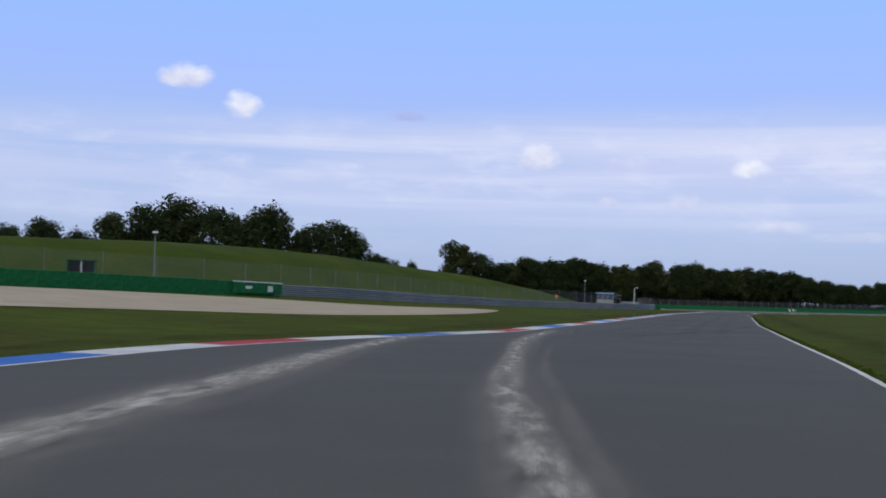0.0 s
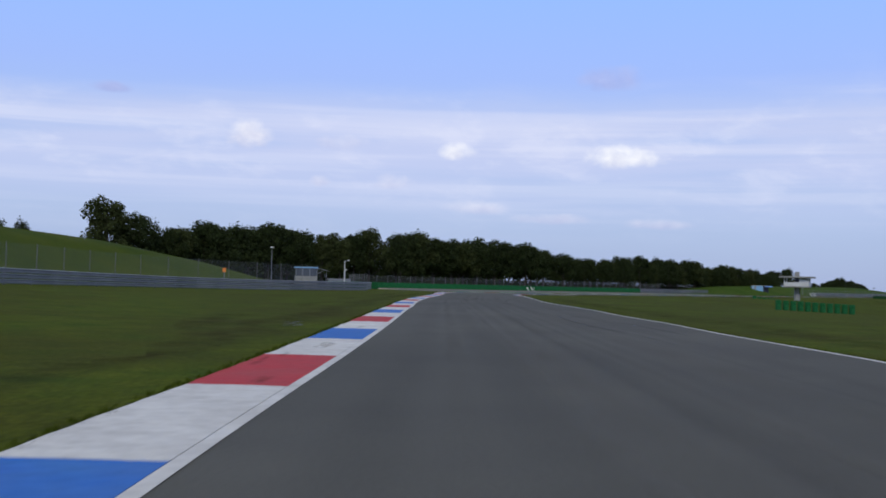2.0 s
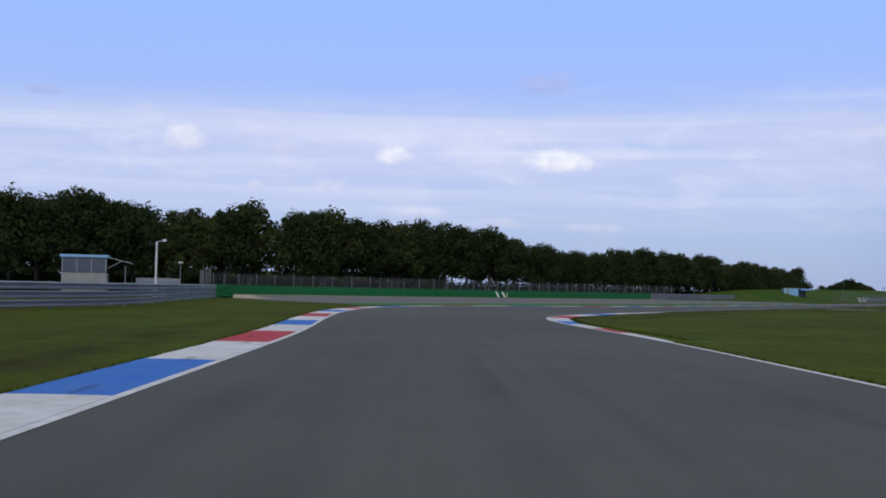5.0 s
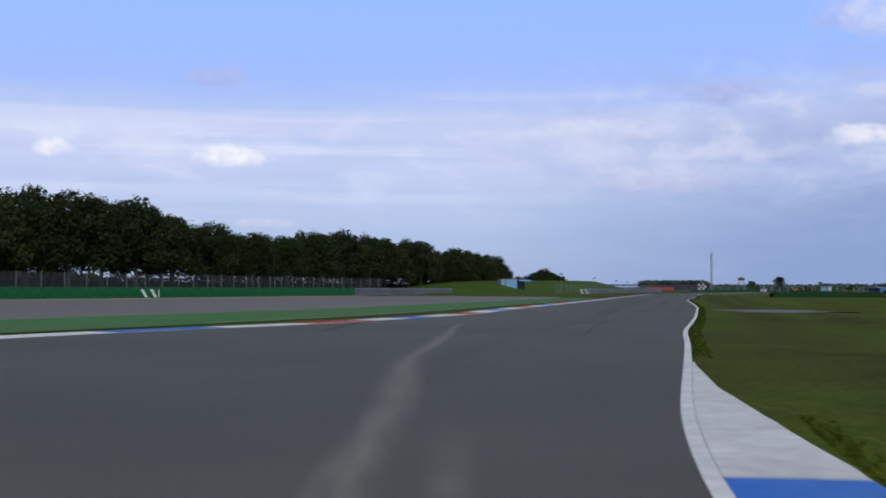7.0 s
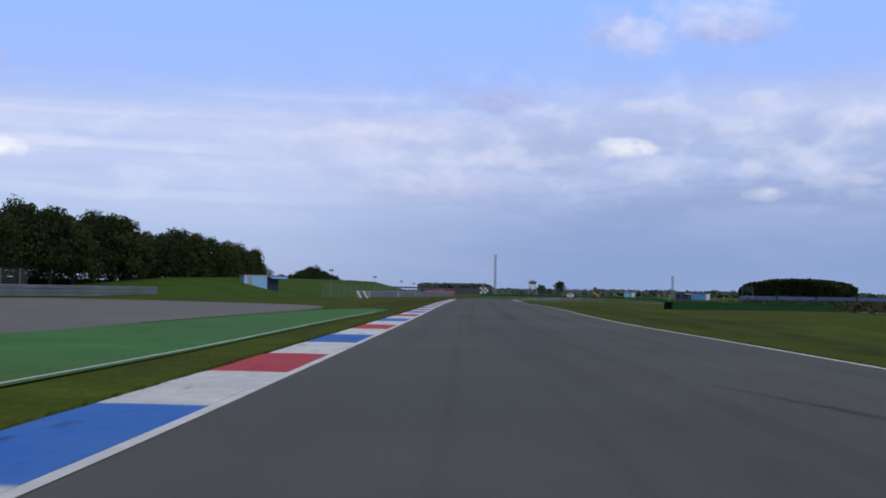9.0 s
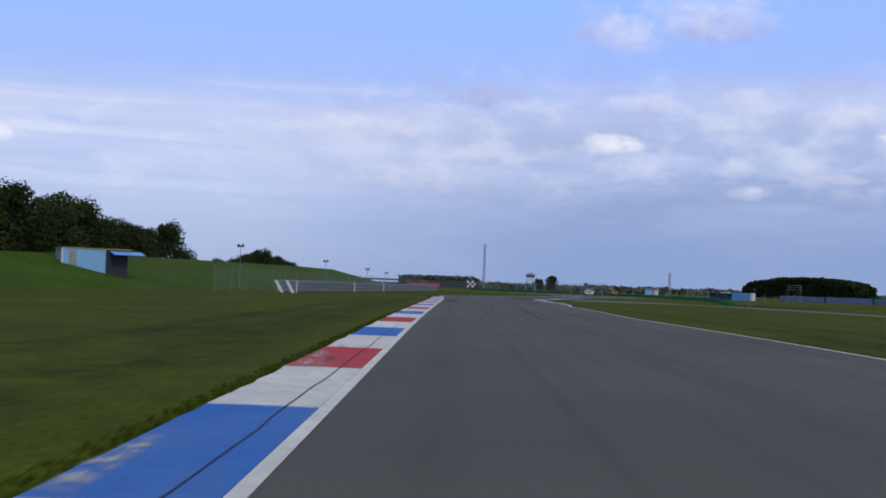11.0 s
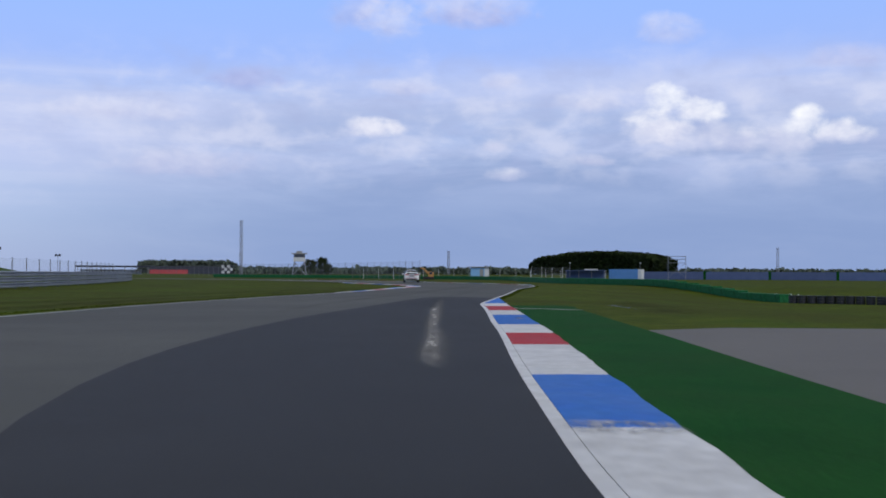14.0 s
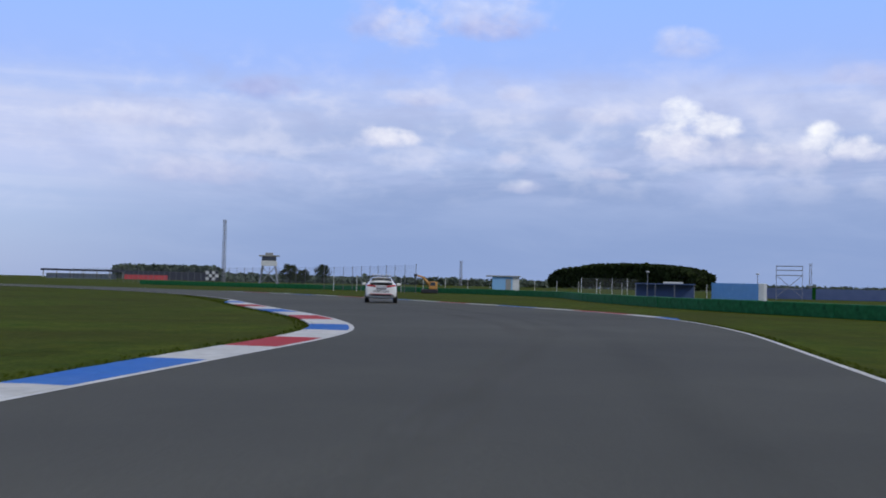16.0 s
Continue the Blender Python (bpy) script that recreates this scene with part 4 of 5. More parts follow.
def wire_material():
    m = bpy.data.materials.new("wire_mesh")
    m.use_nodes = True
    N, K = m.node_tree.nodes, m.node_tree.links
    b = N["Principled BSDF"]
    b.inputs["Base Color"].default_value = (0.26, 0.275, 0.28, 1)
    b.inputs["Roughness"].default_value = 0.5
    tc = N.new("ShaderNodeTexCoord")
    n = N.new("ShaderNodeTexNoise")
    n.inputs["Scale"].default_value = 0.5
    K.new(tc.outputs["Object"], n.inputs["Vector"])
    r = N.new("ShaderNodeMapRange")
    r.inputs[3].default_value, r.inputs[4].default_value = 0.06, 0.15
    K.new(n.outputs["Fac"], r.inputs[0])
    K.new(r.outputs[0], b.inputs["Alpha"])
    return m


WIRE = wire_material()
POST_GREY = material("fence_post", (0.16, 0.165, 0.165), 0.6, 0.2, second=(0.11, 0.11, 0.11), scale=3)


def fence(line, height, label, gap=4.0, mat=POST_GREY, mesh=True, z=None, r=0.035):
    G = tagged(empty("fence", Matrix()), label, "fence")
    s = lengths(line)
    zf = z or (lambda p: terrain(p.x, p.y))
    if mesh:
        n = len(line)
        vs = [(p.x, p.y, zf(p) + 0.1) for p in line] + [(p.x, p.y, zf(p) + height - 0.05) for p in line]
        mesh_object("wire", vs, [(i, i + 1, n + i + 1, n + i) for i in range(n - 1)], WIRE, G)
    shared, d, i = None, 0.0, 0
    while d < s[-1]:
        while i < len(s) - 2 and s[i + 1] < d:
            i += 1
        p = line[i].lerp(line[i + 1], (d - s[i]) / max(1e-6, s[i + 1] - s[i]))
        if shared is None:
            bm = bmesh.new()
            tube(bm, (0, 0, -0.2), (0, 0, height), r, r, 6)
            ob = part("post", bm, mat, G)
            shared = ob.data
        else:
            ob = new("post", shared)
            ob.parent = G
        ob.matrix_basis = pose(p.x, p.y, zf(p))
        d += gap
    return G


green_part = smooth_line(RAIL_LINE[:4], 2.0)
tyre_wall(green_part, 1.25, "row of green covered tyre stacks before the bank")
guardrail(smooth_line(RAIL_LINE[3:], 2.0), 3, 1.1, "triple galvanised steel guardrail along the verge")
fence(offset(smooth_line(RAIL_LINE[:10], 2.0), 2.5), 3.0, "tall wire debris fence on grey posts before the bank", 5.0)
TYRE_LINE = [(49, 252), (50, 270), (53, 289), (62, 297), (80, 303.5), (100, 315), (120, 329), (139, 342)]
tyre_wall(smooth_line(TYRE_LINE, 2.0), 1.12, "long green covered tyre wall below the trees")
guardrail(smooth_line([(139, 342.5), (150, 348.5), (167, 357.5)], 2.0), 3, 1.1, "grey guardrail at the edge of the run-off")
wall_foot = smooth_line(TYRE_LINE, 2.0)
tagged(ribbon("gravel_strip", offset(wall_foot, -0.2), offset(wall_foot, -3.8), -0.006, GRAVEL), "pale gravel strip along the foot of the tyre wall", "gravel", kind="structure")
fence(offset(smooth_line(TYRE_LINE + [(150, 349)], 2.0), 2.0), 2.6, "dark wire fence on posts under the trees", 3.0, r=0.045)
guardrail(smooth_line([(213.5, 377), (232.5, 390), (243, 397.5), (261, 411), (296, 438), (330, 468)], 2.0), 3, 1.1, "galvanised steel guardrail before the grass bank")
fence(offset(smooth_line([(207, 375), (213, 379), (243, 399.5), (261, 413), (298, 441), (331, 470)], 2.0), 1.5), 2.1, "tall wire debris fence above the guardrail", 4.0)


# ---------------------------------------------------------------- trees
def tree(name, height, spread, seed, leaf, base=0.18, lobes=9, leaves=1500, leaf_size=0.42, label="", place=None):
    """A tapered trunk with limbs and a crown of many small leaf clumps."""
    rng = random.Random(seed)
    T = empty(name, place or Matrix())
    tagged(T, label, "tree")
    bm = bmesh.new()
    r = height * 0.022
    tube(bm, (0, 0, -0.3), (0.1, 0, height * 0.45), r, r * 0.65, 8)
    tube(bm, (0.1, 0, height * 0.44), (0.0, 0.15, height * 0.85), r * 0.65, r * 0.2, 6)
    centres = []
    for k in range(lobes):
        a = k * 2.4 + rng.uniform(-0.4, 0.4)
        h = height * (base + 0.12 + (0.80 - base) * ((k + 0.5) / lobes) ** 0.85)
        taper = math.sin(min(1.0, (h / height - base) / (0.97 - base) * 0.85 + 0.15) * math.pi) ** 0.6
        d = spread * rng.uniform(0.30, 0.85) * taper
        c = Vector((math.cos(a) * d, math.sin(a) * d, h))
        centres.append((c, spread * rng.uniform(0.22, 0.46) * (0.6 + 0.4 * taper)))
        tube(bm, (0.05, 0, max(height * base, h - height * 0.22)), tuple(c), r * 0.32, r * 0.08, 5)
    part("trunk", bm, BARK, T)
    vs, fs = [], []
    for i in range(leaves):
        c, rad = centres[rng.randrange(len(centres))]
        u = Vector((rng.gauss(0, 1), rng.gauss(0, 1), rng.gauss(0, 1))).normalized()
        p = c + u * rad * (rng.random() ** 0.33) * rng.uniform(0.85, 1.12)
        if p.z < height * base * 0.8:
            continue
        s = leaf_size * rng.uniform(0.6, 1.4)
        nrm = (u + Vector((rng.uniform(-.9, .9), rng.uniform(-.9, .9), rng.uniform(-.5, .9)))).normalized()
        t = nrm.orthogonal().normalized()
        t = Matrix.Rotation(rng.uniform(0, 6.28), 3, nrm) @ t
        b = nrm.cross(t)
        o = len(vs)
        vs += [p - t * s, p - b * s * 0.6 + nrm * s * 0.15, p + t * s, p + b * s * 0.6 + nrm * s * 0.2]
        fs.append((o, o + 1, o + 2, o + 3))
    mesh_object("crown", vs, fs, leaf, T)
    return T


rng = random.Random(11)
OAKS = [tree("tree", 12.0, 4.6 + 0.4 * (k % 3), 20 + k, LEAF if k % 3 else LEAF_LIGHT, 0.17 + 0.05 * (k % 2), 21, 5600, 0.225, label="dark leafy deciduous tree in a dense row",
             place=Matrix.LocRotScale((x, y, -0.05), None, (h / 12.0,) * 3))
        for k, (x, y, h) in enumerate(((3.5, 275, 15.3), (9, 281, 13.0), (71, 321, 12.4), (84, 327, 11.4), (15, 285, 10.5), (24, 290, 11.5)))]
for t in OAKS:
    tagged(t, group="row of trees behind the tyre wall")


def plant(x, y, z, h, wide=1.0, group="", label=""):
    sc = h / 12.0
    t = copy_thing(OAKS[rng.randrange(6)], Matrix.LocRotScale((x, y, z), Euler((0, 0, rng.uniform(0, 6.28))), (1, 1, 1)))
    t.scale = (sc * wide, sc * wide, sc)
    return tagged(t, label, group=group)


tree_row = smooth_line([(16, 287), (34, 300), (48, 309), (63, 317), (82, 326), (104, 335), (125, 346), (150, 360), (176, 377), (203, 394), (231, 429)], 1.0)
s_row, n_row = lengths(tree_row), normals(tree_row)
for back, step_ in ((0, 4.6), (6, 5.4)):
    d = 0.0
    while d < s_row[-1]:
        i = int(np.searchsorted(s_row, d))
        p = tree_row[i] + n_row[i] * (back + rng.uniform(-1.2, 1.2))
        h = table(((16, 11.5), (34, 13.8), (42, 13.4), (48, 11.4), (55, 12.8), (60, 12.8), (66, 14.2), (73, 14.2), (82, 12.6), (93, 13.2), (104, 11.4), (125, 9.8), (150, 10.4), (176, 9.4), (203, 8.2), (208, 7.0), (231, 6.8)), p.x) * rng.uniform(0.82, 1.05)
        if not 60.0 < p.x < 66.5:
            plant(p.x, p.y, -0.05, h, rng.uniform(0.9, 1.1), "row of trees behind the tyre wall")
        d += step_ * rng.uniform(0.8, 1.2)
# trees behind the crest of the first bank
for x, y, h, w in ((-77.7, 200.5, 12.3, 0.81), (-73.2, 205.4, 14.0, 0.92), (-65.5, 201.6, 11.7, 0.83), (-61.1, 207.2, 15.4, 0.83), (-53.6, 203.0, 16.7, 0.92), (-49.0, 208.3, 18.7, 0.95), (-42.6, 205.6, 16.8, 0.92), (-40.4, 216.3, 16.5, 0.54), (-32.5, 207.5, 17.6, 0.92), (-27.0, 214.3, 13.8, 0.73), (-20.8, 211.0, 15.1, 1.16), (-17.5, 217.3, 13.4, 0.59), (-13.4, 223.6, 9.9, 0.84), (-6.2, 229.9, 8.6, 0.50), (-82.5, 198.5, 12.3, 0.96), (-54.3, 217.3, 16.5, 1.00), (-37.0, 218.9, 16.0, 0.90),
                   (-13, 236, 9.5, 1.19), (-3, 262, 7.0, 1.06)):
    plant(x, y, 0.0, h, w, "trees behind the grass bank")
# trees beyond the second bank
for x, y, h, w in ((262, 470, 10.6, 1.1), (255, 468, 9.6, 1.1), (249, 461, 9.0, 1.0), (243, 456, 8.0, 1.1), (270, 478, 6.2, 1.0)):
    plant(x, y, -0.05, h, w, "small trees on the bank", "small dark round-crowned tree on the bank")
for k in range(13):
    f = k / 12
    plant(295 + 47 * f + rng.uniform(-1.5, 1.5), 497 + 34 * f + rng.uniform(-3, 3), -0.05, (table(((0, 5.0), (0.25, 6.4), (0.4, 7.6), (0.7, 7.2), (1, 5.4)), f)) * rng.uniform(0.85, 1.1), rng.uniform(1.1, 1.5), "far tree row", "dark round-crowned tree in a distant row")


# ---------------------------------------------------------------- the white car ahead
def safety_car(m):
    C = tagged(empty("car", m), "white safety hatchback car with roof light bar on the track", "car")
    # stations from the rear bumper forward: y, half width low, half width waist, sill z, waist z, roof z, roof half width
    st = [(0.00, 0.70, 0.76, 0.34, 0.86, 0.90, 0.66), (0.10, 0.84, 0.86, 0.24, 0.96, 1.00, 0.70), (0.45, 0.87, 0.88, 0.22, 0.99, 1.18, 0.60),
          (0.95, 0.88, 0.885, 0.21, 0.98, 1.38, 0.56), (1.6, 0.88, 0.885, 0.20, 0.96, 1.45, 0.57), (2.2, 0.88, 0.88, 0.20, 0.94, 1.44, 0.57),
          (2.9, 0.88, 0.88, 0.20, 0.92, 1.25, 0.60), (3.45, 0.87, 0.86, 0.21, 0.88, 0.98, 0.66), (3.9, 0.84, 0.80, 0.24, 0.78, 0.82, 0.58), (4.25, 0.70, 0.66, 0.30, 0.60, 0.62, 0.45)]
    vs, fs = [], []
    for y, wl, ww, zs, zw, zr, wr in st:
        ring = [(-wl * 0.95, zs), (-wl, zs + 0.12), (-ww, (zs + zw) / 2 + 0.05), (-ww * 0.97, zw), (-(wr + ww) / 2 * 0.97, (zw + zr) / 2), (-wr, zr - 0.03), (-wr * 0.6, zr),
                (wr * 0.6, zr), (wr, zr - 0.03), ((wr + ww) / 2 * 0.97, (zw + zr) / 2), (ww * 0.97, zw), (ww, (zs + zw) / 2 + 0.05), (wl, zs + 0.12), (wl * 0.95, zs)]
        vs += [(x, y, z) for x, z in ring]
    k = 14
    for i in range(len(st) - 1):
        for c in range(k):
            o, e = i * k + c, i * k + (c + 1) % k
            fs.append((o, e, e + k, o + k))
    fs += [tuple(range(k))[::-1], tuple((len(st) - 1) * k + c for c in range(k))]
    body = mesh_object("body", vs, fs, CAR_WHITE, C, smooth=True)
    bv = body.modifiers.new("sub", "SUBSURF")
    bv.levels = bv.render_levels = 2
    # rear window, a dark split band with a spoiler across it
    bm = bmesh.new()
    q = [(-0.60, 0.30, 1.02), (0.60, 0.30, 1.02), (0.52, 0.86, 1.345), (-0.52, 0.86, 1.345)]
    vv = [bm.verts.new((x, y - 0.045, z + 0.02)) for x, y, z in q]
    ww = [bm.verts.new((x * 0.98, y + 0.03, z - 0.02)) for x, y, z in q]
    bm.faces.new(vv)
    bm.faces.new(ww[::-1])
    for a in range(4):
        bm.faces.new((vv[a], ww[a], ww[(a + 1) % 4], vv[(a + 1) % 4]))
    part("rear_window", bm, GLASS_DARK, C, "dark tinted sloping rear window")
    bm = bmesh.new()
    box(bm, -0.64, 0.64, 0.16, 0.34, 1.12, 1.17, 0.02)
    part("spoiler", bm, CAR_WHITE, C, "white spoiler across the rear window")
    bm = bmesh.new()
    box(bm, -0.60, 0.60, 0.0, 0.10, 0.98, 1.10, 0.02)
    part("lower_window", bm, GLASS_DARK, C, "narrow dark lower rear window")
    for sx in (-1, 1):
        bm = bmesh.new()
        vs2 = box(bm, 0.30, 0.80, -0.03, 0.10, 0.84, 0.95, 0.03)
        for v in vs2:
            if v.co.x > 0.6:
                v.co.y += 0.09
                v.co.z += 0.05
            v.co.x *= sx
        part("tail_light", bm, RED_LENS, C, "red tail light")
        bm = bmesh.new()
        box(bm, sx * 0.62 - 0.10, sx * 0.62 + 0.10, -0.035, 0.02, 0.36, 0.44, 0.03)
        part("exhaust", bm, CHROME, C, "bright triangular exhaust tip")
        bm = bmesh.new()
        box(bm, sx * 0.98 - 0.12, sx * 0.98 + 0.12, 2.55, 2.72, 0.95, 1.10, 0.05)
        part("wing_mirror", bm, CAR_WHITE, C, "white door mirror")
        bm = bmesh.new()
        q = [(0.80, 1.0, 1.02), (0.80, 2.75, 1.0), (0.66, 2.35, 1.34), (0.64, 1.15, 1.33)]
        f = [bm.verts.new((sx * (x + 0.05), y, z)) for x, y, z in q]
        g = [bm.verts.new((sx * (x - 0.05), y, z)) for x, y, z in q]
        bm.faces.new(f)
        bm.faces.new(g[::-1])
        for a in range(4):
            bm.faces.new((f[a], g[a], g[(a + 1) % 4], f[(a + 1) % 4]))
        part("side_window", bm, GLASS_DARK, C, "dark side window")
        for y in (0.72, 3.35):
            bm = bmesh.new()
            tube(bm, (sx * 0.68, y, 0.315), (sx * 0.89, y, 0.315), 0.315, 0.315, 28)
            w = part("wheel", bm, BLACK, C, "black tyre")
            bm = bmesh.new()
            tube(bm, (sx * 0.80, y, 0.315), (sx * 0.90, y, 0.315), 0.21, 0.20, 20)
            part("rim", bm, CHROME, w, "grey alloy rim")
    bm = bmesh.new()
    box(bm, -0.66, 0.66, -0.03, 0.06, 0.37, 0.47, 0.03)
    part("diffuser", bm, BLACK, C, "black lower grille in the rear bumper")
    bm = bmesh.new()
    box(bm, -0.60, 0.60, -0.02, 0.02, 0.475, 0.50, 0.008)
    part("trim_strip", bm, RED_LENS, C, "thin red strip along the bumper")
    bm = bmesh.new()
    box(bm, -0.27, 0.27, -0.035, 0.02, 0.72, 0.83, 0.006)
    plate = part("number_plate", bm, material("plate_grey", (0.16, 0.15, 0.15), 0.5), C, "dark grey blank number plate")
    bm = bmesh.new()
    box(bm, -0.20, 0.20, -0.042, -0.034, 0.755, 0.795)
    part("plate_bar", bm, material("plate_bar", (0.3, 0.29, 0.29), 0.5), plate)
    bm = bmesh.new()
    box(bm, -0.55, 0.55, -0.02, 0.03, 0.865, 0.895, 0.01)
    part("chrome_bar", bm, CHROME, C, "chrome strip across the tailgate")
    t = bpy.data.curves.new("lettering", "FONT")
    t.body, t.size, t.align_x, t.extrude = "SAFETY CAR", 0.155, "CENTER", 0.004
    t.materials.append(BLACK)
    to = new("lettering_source", t)
    me = bpy.data.meshes.new_from_object(to.evaluated_get(bpy.context.evaluated_depsgraph_get()))
    bpy.data.objects.remove(to)
    lt = new("lettering", me)
    lt.parent = C
    lt.matrix_basis = pose(0, -0.012, 0.565, 90, 0, 0)
    tagged(lt, "black SAFETY CAR lettering")
    bm = bmesh.new()
    box(bm, -0.56, 0.56, 1.35, 1.62, 1.47, 1.50, 0.01)
    bar = part("light_bar", bm, BLACK, C, "low roof light bar")
    for i in range(6):
        bm = bmesh.new()
        x = -0.45 + i * 0.18
        box(bm, x - 0.055, x + 0.055, 1.36, 1.60, 1.50, 1.56, 0.015)
        part("beacon", bm, material("beacon", (0.55, 0.57, 0.6), 0.2), bar, "clear beacon")
    return C


safety_car(pose(343.8, 436.9, 0.0, 0, 0, -55))


# ---------------------------------------------------------------- buildings and fixtures
LIGHT_BLUE = material("light_blue_sheet", (0.20, 0.42, 0.68), 0.5, second=(0.17, 0.37, 0.62), scale=0.8, third=(0.28, 0.46, 0.66), scale3=0.3, amount3=0.4)
CONTAINER_BLUE = material("container_blue", (0.09, 0.25, 0.54), 0.5, second=(0.07, 0.21, 0.48), scale=0.9, third=(0.16, 0.30, 0.52), scale3=0.3, amount3=0.4)
DEEP_BLUE = material("deep_blue_sheet", (0.04, 0.07, 0.17), 0.6, second=(0.055, 0.09, 0.20), scale=0.7)
SEAT_BLUE = material("seat_blue", (0.055, 0.085, 0.19), 0.6, second=(0.08, 0.11, 0.22), scale=0.5, per_object=0.2)
OFF_WHITE = material("off_white", (0.62, 0.63, 0.63), 0.6, second=(0.52, 0.53, 0.53), scale=1.2)
HEDGE = material("hedge_leaf", (0.012, 0.050, 0.016), 0.8, per_island=0.5, spec=0.15, translucent=0.15)
ORANGE = material("orange_plastic", (0.75, 0.22, 0.04), 0.5)
DIGGER_ORANGE = material("machine_paint", (0.55, 0.27, 0.06), 0.5, second=(0.42, 0.2, 0.05), scale=2)
RED_BOARD = material("red_board", (0.50, 0.04, 0.04), 0.5, second=(0.40, 0.04, 0.05), scale=0.3)
DARK_BOARD = material("dark_board", (0.015, 0.016, 0.03), 0.5)
SKY_GLASS = material("window_glass", (0.05, 0.06, 0.08), 0.08, spec=0.8)


def thing(name, x, y, z, turn, label, category, group=""):
    return tagged(empty(name, pose(x, y, z, 0, 0, turn)), label, category, group)


def block(name, parent, mat, x0, x1, y0, y1, z0, z1, bevel=0.02, label=""):
    bm = bmesh.new()
    box(bm, x0, x1, y0, y1, z0, z1, bevel)
    return part(name, bm, mat, parent, label)


def rod(name, parent, mat, a, b, r, r2=None, label="", sides=8):
    bm = bmesh.new()
    tube(bm, a, b, r, r2, sides)
    return part(name, bm, mat, parent, label)


def marshal_tower(x, y, z):
    T = thing("marshal_tower", x, y, z, -38, "white marshal tower, cabin on one concrete column", "tower")
    T.scale = (0.86, 0.86, 0.86)
    rod("column", T, CONCRETE, (0, 0, -0.2), (0, 0, 3.75), 0.62, 0.55, "round concrete column", 20)
    block("floor", T, CONCRETE, -2.6, 2.6, -2.2, 2.2, 3.7, 3.95, 0.05)
    block("cabin", T, OFF_WHITE, -2.45, 2.45, -2.1, 2.1, 3.95, 4.75, 0.04, "white cabin parapet")
    for sx in (-1, 1):
        for sy in (-1, 1):
            block("corner_post", T, OFF_WHITE, sx * 2.3 - 0.1, sx * 2.3 + 0.1, sy * 1.95 - 0.1, sy * 1.95 + 0.1, 4.75, 5.65, 0.0)
    block("back_wall", T, OFF_WHITE, -0.4, 2.2, -1.9, 1.9, 4.75, 5.6, 0.0)
    # no hole here: a near-black panel paints the shade inside the window
    block("opening", T, DARK_BOARD, -0.35, 0.55, -2.0, -1.9, 4.8, 5.55, 0.0, "dark panel painting the shade in a window opening")
    block("roof", T, CONCRETE, -3.35, 3.35, -2.8, 2.8, 5.65, 5.95, 0.06, "flat overhanging grey roof")
    block("chimney", T, CONCRETE, -0.5, 0.4, -0.4, 0.4, 5.95, 6.9, 0.03)


marshal_tower(121.0, 238.4, terrain(121.0, 238.4))


def lamp_post(x, y, z, h, label, head=OFF_WHITE):
    T = thing("lamp_post", x, y, z, 0, label, "lamp post")
    rod("pole", T, STEEL, (0, 0, -0.2), (0, 0, h), 0.05, 0.035)
    block("lamp_head", T, head, -0.22, 0.22, -0.13, 0.13, h - 0.03, h + 0.12, 0.04)


lamp_post(24.6, 193.5, 0, 4.8, "thin lamp post with a white head behind the guardrail")
lamp_post(45.5, 265, 0, 3.2, "short post with a round white lamp")
lamp_post(413, 449, 0, 3.0, "thin lamp post with a white head beside the sheds")
lamp_post(418, 438, 0, 3.0, "thin lamp post with a white head beside the sheds")
lamp_post(128, 346, 0, 3.6, "small white lamp on a post under the trees")
lamp_post(-23.6, 92, terrain(-23.6, 92), 4.8, "slim grey lamp post beside the bank")


def camera_pole(x, y):
    T = thing("camera_pole", x, y, 0, 0, "stout pale pole with a camera arm", "pole")
    rod("pole", T, OFF_WHITE, (0, 0, -0.2), (0, 0, 4.5), 0.10, 0.08, sides=12)
    rod("arm", T, STEEL, (0, 0, 4.45), (0.55, 0, 4.6), 0.05)
    block("camera_box", T, OFF_WHITE, 0.45, 0.75, -0.1, 0.1, 4.5, 4.7, 0.03)


camera_pole(41.9, 244.9)


def flag_light(x, y):
    T = thing("flag_light", x, y, terrain(x, y), -15, "orange signal light panel on a post", "signal light")
    rod("post", T, STEEL, (0, 0, -0.2), (0, 0, 2.0), 0.05)
    block("panel", T, ORANGE, -0.18, 0.18, -0.06, 0.06, 1.75, 2.2, 0.02)


flag_light(18.5, 181.5)


def marshal_hut(x, y):
    T = thing("marshal_hut", x, y, 0, -4, "grey marshal post hut with glazed front and awning frame", "hut")
    block("body", T, CONCRETE, -3.6, 0, 0, 3.0, -0.1, 1.9, 0.03)
    block("glazing", T, SKY_GLASS, -3.5, -0.1, 0.02, 2.9, 1.9, 3.2, 0.0, "dark glazed upper wall")
    for k in range(4):
        block("mullion", T, STEEL, -3.6 + k * 1.16, -3.5 + k * 1.16, -0.02, 0.08, 1.9, 3.2, 0.0)
    block("roof", T, LIGHT_BLUE, -3.75, 0.15, -0.15, 3.15, 3.2, 3.42, 0.03, "blue-edged flat roof")
    rod("awning_pole", T, STEEL, (1.5, 0.2, -0.1), (1.5, 0.2, 2.5), 0.05)
    rod("awning_bar", T, STEEL, (0, 0.2, 3.25), (2.1, 0.2, 2.75), 0.04)
    rod("awning_brace", T, STEEL, (0, 0.2, 2.3), (1.3, 0.2, 3.0), 0.03)
    W = thing("equipment_shed", x - 3.7 + 8.5, y + 4.5, 0, -4, "small grey mesh-walled equipment shelter", "shed")
    block("wall", W, STEEL, -2.2, 1.6, 0, 2.0, -0.1, 1.6, 0.03)


